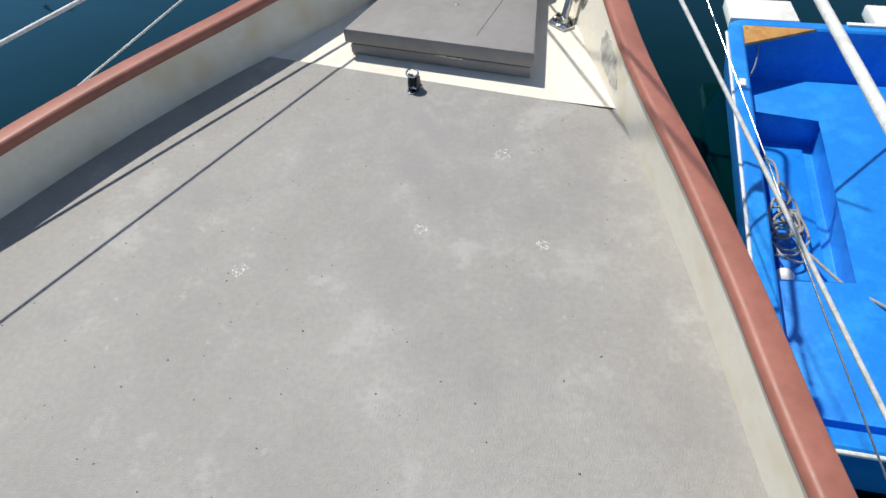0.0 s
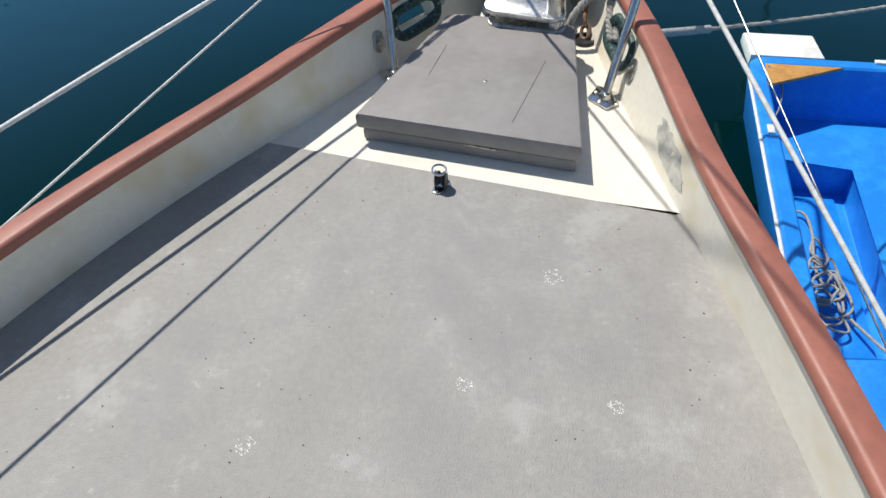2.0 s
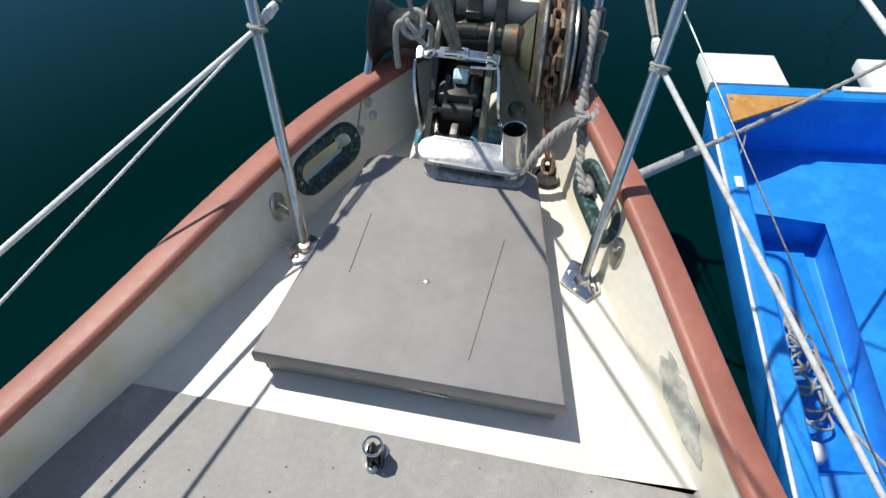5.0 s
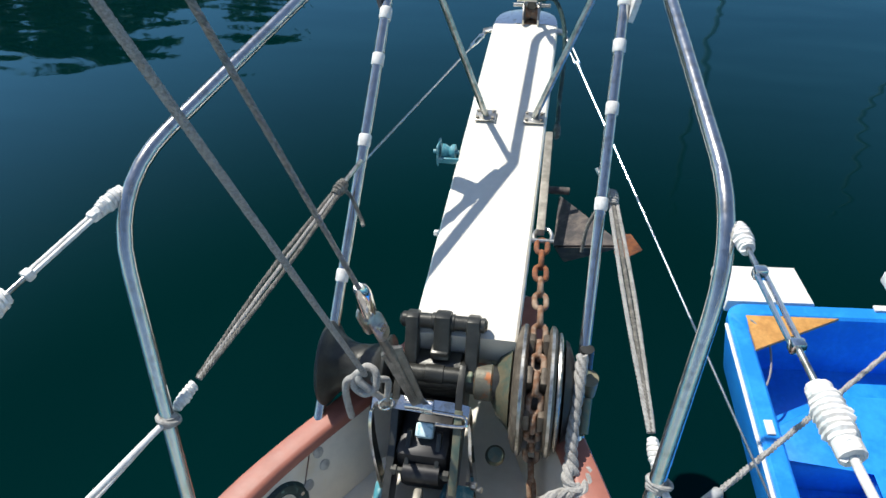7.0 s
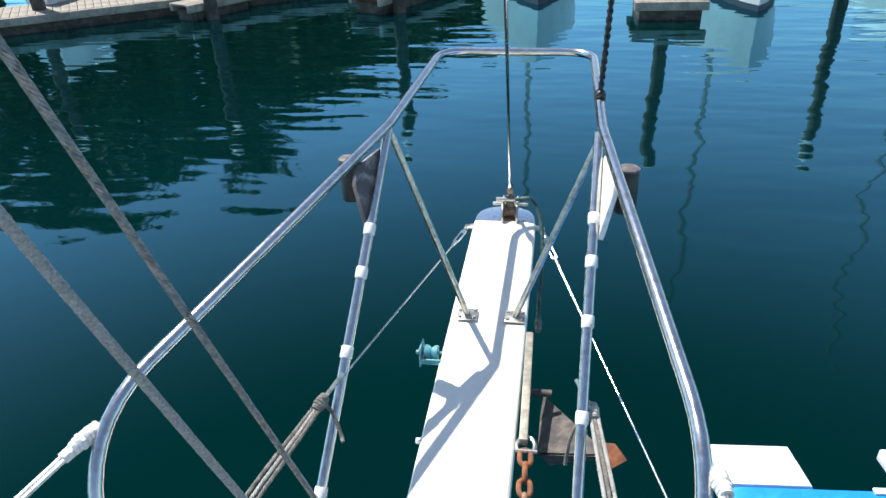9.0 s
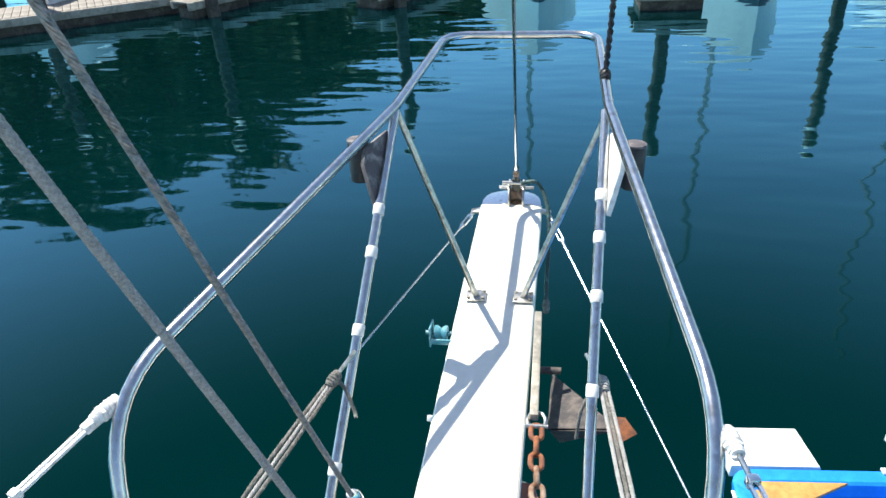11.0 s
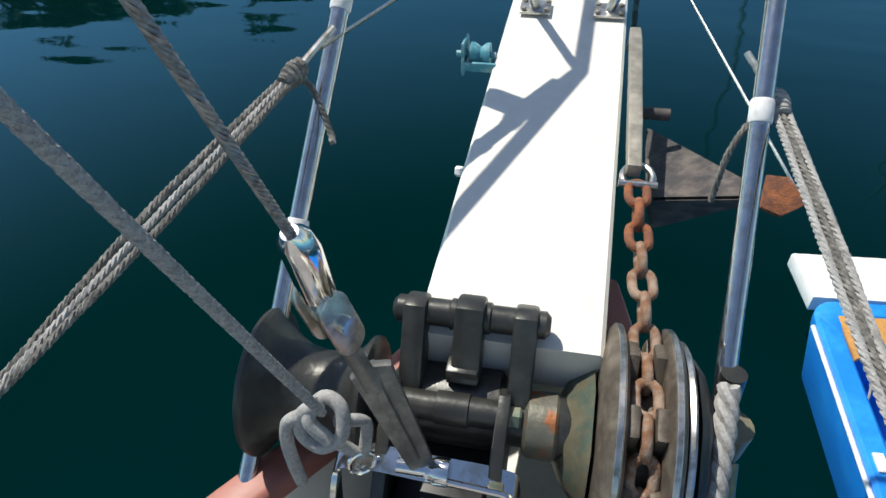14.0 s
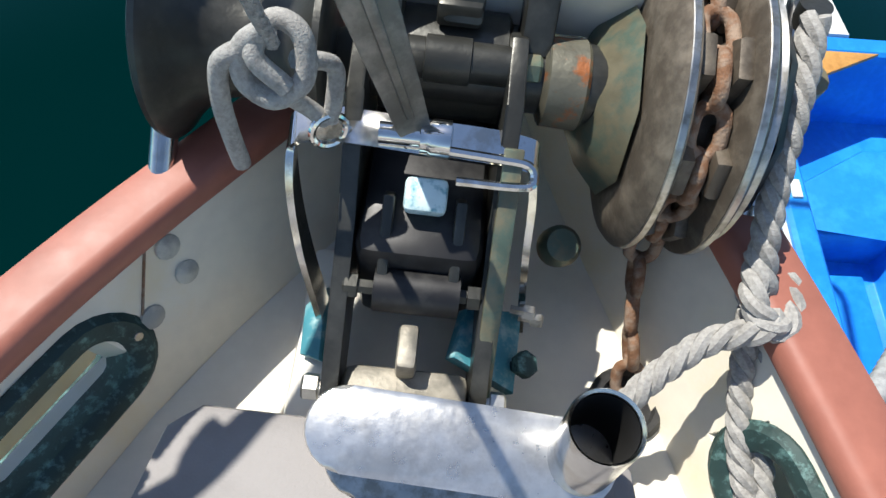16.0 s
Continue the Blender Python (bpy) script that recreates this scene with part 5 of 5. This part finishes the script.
# ---- dinghy alongside ----
def build_dinghy():
    ox, oy, gz = 1.30, 3.07, -1.30
    d = thing("blue_dinghy", (ox + 0.7, oy - 1.3, SEA), "bright blue plastic dinghy floating alongside", "dinghy")
    turn = pose(ox, oy, gz, 0, 0, 4) @ Matrix.Scale(1.18, 4)
    L, W, H = 2.95, 1.35, 0.50
    # hull: outside, rim and inside of one tub with a rounded outline
    def ring(inset, z, ends):
        pts = []
        r = 0.10
        x0, x1, y0, y1 = inset, W - inset, -ends, -(L - ends)
        for cx, cy, a0 in ((x1 - r, y0 - r, 0), (x0 + r, y0 - r, 90), (x0 + r, y1 + r, 180), (x1 - r, y1 + r, 270)):
            for k in range(6):
                a = radians(a0 + 18 * k)
                pts.append((cx + r * math.cos(a), cy + r * math.sin(a), z))
        return pts
    prof = [ring(0.16, -H, 0.10), ring(0.05, -H + 0.16, 0.04), ring(0.0, -0.03, 0.0), ring(0.0, 0.0, 0.0), ring(0.012, 0.012, 0.012), ring(0.075, 0.012, 0.075), ring(0.088, 0.0, 0.088), ring(0.11, -0.20, 0.12), ring(0.13, -0.33, 0.14)]
    bm = bmesh.new()
    rows = [[bm.verts.new(turn @ Vector(p)) for p in r] for r in prof]
    for a, b in zip(rows, rows[1:]):
        for k in range(len(a)):
            bm.faces.new((a[k], a[(k + 1) % len(a)], b[(k + 1) % len(a)], b[k]))
    bm.faces.new(rows[0][::-1])
    bm.faces.new(rows[-1])
    bmesh.ops.recalc_face_normals(bm, faces=bm.faces)
    part("hull", bm, M_BLUE, d, "glossy blue hull with a rounded gunwale")
    seat = [(0.12, -0.62), (0.46, -0.42), (1.22, -0.42), (1.22, -2.75), (0.12, -2.75), (0.12, -2.04), (0.50, -2.04), (0.50, -0.80), (0.12, -0.80)]
    part("moulded_seat", prism(seat[::-1], 0.20, turn @ pose(0, 0, -0.235), 0.022), M_BLUE, d, "raised blue seat moulding round a foot well")
    part("floor_panel", block(turn @ Vector((0.33, -1.42, -0.318)), (0.22, 1.10, 0.026), 0.010, turn.to_3x3().to_4x4()), M_BLUE, d)
    part("corner_knee", prism([(0.085, -0.085), (0.52, -0.085), (0.085, -0.30)], 0.02, turn @ pose(0, 0, 0.004), 0.003), M_TAN, d, "orange varnished plywood knee")
    part("rub_strip", pipe([turn @ Vector((-0.006, -0.12, -0.02)), turn @ Vector((-0.006, -1.4, -0.02)), turn @ Vector((-0.006, -2.8, -0.02))], 0.010, 8), M_TAPE, d, "white rubbing strip")
    part("rub_strip", pipe([turn @ Vector((0.12, -L - 0.004, -0.005)), turn @ Vector((0.7, -L - 0.004, -0.005)), turn @ Vector((1.25, -L - 0.004, -0.005))], 0.012, 8), M_TAPE, d, "white rubbing strip")
    part("oarlock_pad", block(turn @ Vector((0.042, -0.72, 0.016)), (0.035, 0.07, 0.010), 0.003, turn.to_3x3().to_4x4()), M_TAPE, d, "white oarlock socket")
    part("trim_board", block(turn @ Vector((0.95, -0.015, 0.018)), (0.50, 0.035, 0.014), 0.004, turn.to_3x3().to_4x4()), M_TAPE, d, "white edge strip")
    part("lanyard", pipe([turn @ Vector(v) for v in ((0.10, -0.12, 0.02), (0.17, -0.20, -0.02), (0.17, -0.34, -0.10), (0.12, -0.44, -0.19))], 0.006, 8), M_ROPE, d, "thin tan lanyard")
    # moulded white pads on the bow end
    for x, w in ((0.0, 0.44), (0.86, 0.44)):
        pad = prism([(x + 0.02, 0.012), (x + w, 0.012), (x + w - 0.03, 0.27), (x + 0.0, 0.27)], 0.085, turn @ pose(0, 0, -0.035), 0.014)
        part("bow_pad", pad, M_FOAM, d, "white foam pad on the dinghy's end")
    # coil of rope and a small fender inside
    c = thing("rope_coil", turn @ Vector((0.28, -1.75, -0.30)), "tangled grey rope lying in the dinghy", "rope")
    rng = random.Random(8)
    pts = []
    for k in range(46):
        a = k * 0.9
        q = 0.05 + 0.07 * rng.random()
        pts.append(turn @ Vector((0.26 + q * math.cos(a) + 0.02 * rng.uniform(-1, 1), -1.62 + (q * 1.5) * math.sin(a) + 0.1 * math.sin(k * 0.21), -0.275 + 0.05 * rng.random())))
    part("coil", pipe(pts, 0.0075, 7, 5), M_ROPE, c)
    part("bight", pipe([turn @ Vector(v) for v in ((0.16, -1.02, -0.28), (0.25, -1.05, -0.27), (0.27, -1.20, -0.28), (0.24, -1.32, -0.27), (0.31, -1.36, -0.28), (0.30, -1.27, -0.27), (0.26, -1.24, -0.26), (0.25, -1.45, -0.28), (0.28, -1.55, -0.27))], 0.0085, 8), M_ROPE, c)
    part("running_end", pipe([turn @ Vector(v) for v in ((0.33, -1.70, -0.27), (0.46, -1.98, -0.20), (0.56, -2.14, -0.125), (0.80, -2.34, -0.125), (1.02, -2.52, -0.125))], 0.009, 8), M_ROPE, c)
    b = thing("small_buoy", turn @ Vector((0.20, -1.98, -0.27)), "small white buoy lying in the dinghy", "buoy")
    part("ball", lathe([(-0.055, 0.012), (-0.05, 0.03), (-0.03, 0.05), (0, 0.058), (0.03, 0.05), (0.05, 0.03), (0.055, 0.012)], axes(turn @ Vector((0.22, -1.92, -0.265)), (0.3, 1, 0.2)), 24), M_FOAM, b)


build_dinghy()


# ---- harbour ----
QUAY_SEA = -1.05  # the water, before the harbour is scaled out to its distance


def build_harbour():
    def dock(a, b, wide, label, planks=True):
        a, b = Vector((*a, 0)), Vector((*b, 0))
        d = (b - a).normalized()
        n = Vector((-d.y, d.x, 0))
        L = (b - a).length
        m = Matrix(((d.x, n.x, 0, a.x), (d.y, n.y, 0, a.y), (0, 0, 1, QUAY_SEA), (0, 0, 0, 1)))
        t = thing("floating_dock", m @ Vector((L / 2, wide / 2, 0)), label, "dock", "floating docks")
        part("float_body", block(m @ Vector((L / 2, wide / 2, 0.09)), (L - 0.2, wide - 0.2, 0.26), 0.02, m.to_3x3().to_4x4()), M_PILE, t, "dark wet float")
        part("edge_beam", block(m @ Vector((L / 2, 0.05, 0.27)), (L, 0.10, 0.16), 0.012, m.to_3x3().to_4x4()), M_WOODDOCK, t, "weathered timber edge beam")
        part("edge_beam", block(m @ Vector((L / 2, wide - 0.05, 0.27)), (L, 0.10, 0.16), 0.012, m.to_3x3().to_4x4()), M_WOODDOCK, t, "weathered timber edge beam")
        n_p = int(L / 0.16)
        me = None
        for k in range(n_p):
            p = m @ Vector(((k + 0.5) * L / n_p, wide / 2, 0.335))
            if me is None:
                bm = block((0, 0, 0), (L / n_p - 0.012, wide - 0.22, 0.035), 0.0)
                me = bpy.data.meshes.new("plank")
                bm.to_mesh(me)
                bm.free()
                me.materials.append(M_WOODDOCK)
            ob = new("plank", me)
            ob.parent = t
            ob.matrix_basis = Matrix.Translation(p - BASE[t]) @ m.to_3x3().to_4x4()
    def pile(x, y, h, r=0.14):
        t = thing("piling", (x, y, QUAY_SEA), "dark round timber piling standing in the water", "piling", "pilings")
        part("post", sweep(bmesh.new(), [Vector((x, y, QUAY_SEA - 1.5)), Vector((x, y, QUAY_SEA)), Vector((x, y, QUAY_SEA + h - 0.05)), Vector((x, y, QUAY_SEA + h))], r, 16, radii=[r, r, r * 0.95, r * 0.8]), M_PILE, t)
        part("cap", lathe([(0, r * 1.05), (0.05, r * 1.05), (0.22, 0.01)], pose(x, y, QUAY_SEA + h), 16), M_FOAM, t, "pale cone cap")
    dock((-17.0, 8.6), (-2.2, 18.9), 1.6, "long weathered floating walkway across the harbour")
    dock((-7.3, 14.1), (-6.5, 15.6), 0.7, "short timber finger float")
    dock((-3.3, 14.6), (-1.9, 17.4), 0.9, "weathered timber finger float")
    dock((1.75, 13.9), (3.1, 13.9), 1.4, "small dark work float with a piling")
    dock((-2.2, 19.5), (14.0, 19.5), 1.6, "long weathered floating walkway across the harbour")
    for x, y, h in ((-7.0, 14.5, 2.6), (-10.6, 13.9, 2.6), (-3.0, 15.0, 2.8), (2.4, 14.6, 3.0), (6.2, 16.2, 3.4), (9.5, 16.6, 3.2)):
        pile(x, y, h)
    def yacht(x, y, length, beam, turn, label, mast):
        t = thing("moored_boat", (x, y, QUAY_SEA), label, "boat", "moored boats")
        m = pose(x, y, QUAY_SEA, 0, 0, turn)
        def hull(z0, z1, k0, k1):
            bm = bmesh.new()
            rows = []
            for z, k in ((z0, k0), ((z0 + z1) / 2, (k0 + k1) / 2 + 0.03), (z1, k1)):
                r = []
                for i in range(25):
                    s = -1 + 2 * i / 24
                    yy = abs(s)
                    r.append((math.copysign(1, s) * beam / 2 * k * min(1.0, (1 - (1 - yy) ** 2.2)) if i != 12 else 0.0, -length / 2 * (1 - 2 * (yy ** 1.3)) * (0.92 + 0.08 * k), z))
                rows.append([bm.verts.new(m @ Vector(v)) for v in r])
            for a, b in zip(rows, rows[1:]):
                for k in range(24):
                    bm.faces.new((a[k], a[k + 1], b[k + 1], b[k]))
            for a, b in zip(rows, rows[1:]):
                bm.faces.new((a[24], a[0], b[0], b[24]))
            bm.faces.new(rows[-1])
            bm.faces.new(rows[0][::-1])
            bmesh.ops.recalc_face_normals(bm, faces=bm.faces)
            return bm
        part("topsides", hull(0.12, 1.15, 0.86, 1.0), M_HULLWHITE, t, "white painted topsides")
        part("bottom", hull(-0.4, 0.12, 0.6, 0.86), M_HULLBLUE, t, "navy bottom paint")
        part("cabin", block(m @ Vector((0, length * 0.08, 1.35)), (beam * 0.6, length * 0.42, 0.5), 0.12, m.to_3x3().to_4x4(), segs=3), M_HULLWHITE, t)
        if mast:
            part("mast", rod(m @ Vector((0, -0.2, 1.2)), m @ Vector((0, -0.2, mast)), 0.07, 10), M_WORN, t)
            part("boom", rod(m @ Vector((0, -0.1, 2.2)), m @ Vector((0, length * 0.36, 2.3)), 0.06, 10), M_HULLBLUE, t)
    yacht(-0.4, 20.0, 9.0, 2.9, 4, "white moored sailing boat with navy bottom", 11.5)
    yacht(4.4, 19.2, 9.2, 3.0, -3, "white moored sailing boat at the far dock", 12.5)
    yacht(9.8, 20.5, 10.0, 3.2, 2, "white moored sailing boat with a tall mast", 13.0)
    yacht(-12.6, 17.6, 7.5, 2.6, 30, "white moored motor boat beside the walkway", 0)
    # shore and trees behind the docks
    bm = bmesh.new()
    bmesh.ops.create_grid(bm, x_segments=40, y_segments=10, size=1)
    for v in bm.verts:
        u, w = v.co.x, v.co.y
        v.co = Vector((-26 + 60 * u, 47 + 22 * w - 10 * u, QUAY_SEA - 0.6 + 2.6 * min(1, (w + 1) * 2.2) + 0.3 * math.sin(7 * u) * (w + 1)))
    solo("shore", bm, M_SHORE, "low earth bank at the edge of the harbour", "shore", kind="structure")
    def tree(x, y, h, seed, spread):
        rng = random.Random(seed)
        t = thing("tree", (x, y, 0.4), "tall dark green tree on the harbour bank", "tree", "bank trees")
        z0 = 0.4
        bm = bmesh.new()
        sweep(bm, [Vector((x, y, z0 - 1)), Vector((x + 0.1, y, z0 + h * 0.4)), Vector((x, y + 0.1, z0 + h * 0.95))], 0.3, 9, radii=[0.36, 0.22, 0.04])
        tips = []
        for k in range(34):
            f = 0.16 + 0.8 * rng.random()
            a = rng.uniform(0, 6.28)
            reach = spread * (1.12 - f) * rng.uniform(0.6, 1.15) + 0.4
            s = Vector((x, y, z0 + h * f))
            e = s + Vector((math.cos(a) * reach, math.sin(a) * reach, rng.uniform(-0.3, 0.9)))
            sweep(bm, [s, s.lerp(e, 0.5) + Vector((0, 0, 0.15)), e], 0.05, 5, radii=[0.09, 0.05, 0.015])
            tips.append((s, e))
        part("trunk", bm, M_BARK, t, "brown trunk with limbs")
        vs, fs = [], []
        for s, e in tips:
            for k in range(110):
                c = s.lerp(e, rng.uniform(0.25, 1.08)) + Vector((rng.gauss(0, 0.42), rng.gauss(0, 0.42), rng.gauss(0, 0.36)))
                u = Vector((rng.gauss(0, 1), rng.gauss(0, 1), rng.gauss(0, 1))).normalized()
                w = u.cross(Vector((rng.gauss(0, 1), rng.gauss(0, 1), rng.gauss(0, 1)))).normalized()
                q = rng.uniform(0.18, 0.38)
                i = len(vs)
                vs += [c - u * q, c + w * q * 0.55, c + u * q, c - w * q * 0.55]
                fs.append((i, i + 1, i + 2, i + 3))
        me = bpy.data.meshes.new("crown")
        me.from_pydata([v - Vector((x, y, 0.4)) for v in vs], [], fs)
        me.materials.append(M_LEAF)
        ob = new("crown", me)
        ob.parent = t
        BASE[ob] = Vector((x, y, 0.4))
    rng = random.Random(21)
    for i, (x, y, h) in enumerate(((-33, 28, 18), (-29, 31, 18.5), (-25, 29.5, 16), (-21.5, 31, 15.5), (-18, 30, 12.5), (-15, 31.5, 13.5), (-12.2, 31, 9), (-9.4, 32, 6.5), (-6.8, 33, 5), (-27, 36, 19), (-19, 37, 15), (-12.5, 38, 10.5), (-37, 33, 20), (-4.0, 35, 4.5))):
        tree(x, y, h * 0.74, 100 + i, 3.5)


HARBOUR_SCALE, HARBOUR_FROM = 1.236, Vector((0.25, 0.13, 1.92))
before = set(bpy.data.objects)
build_harbour()
for ob in [o for o in bpy.data.objects if o not in before and o.parent is None]:
    ob.matrix_basis = Matrix.Translation(HARBOUR_FROM) @ Matrix.Scale(HARBOUR_SCALE, 4) @ Matrix.Translation(-HARBOUR_FROM) @ ob.matrix_basis
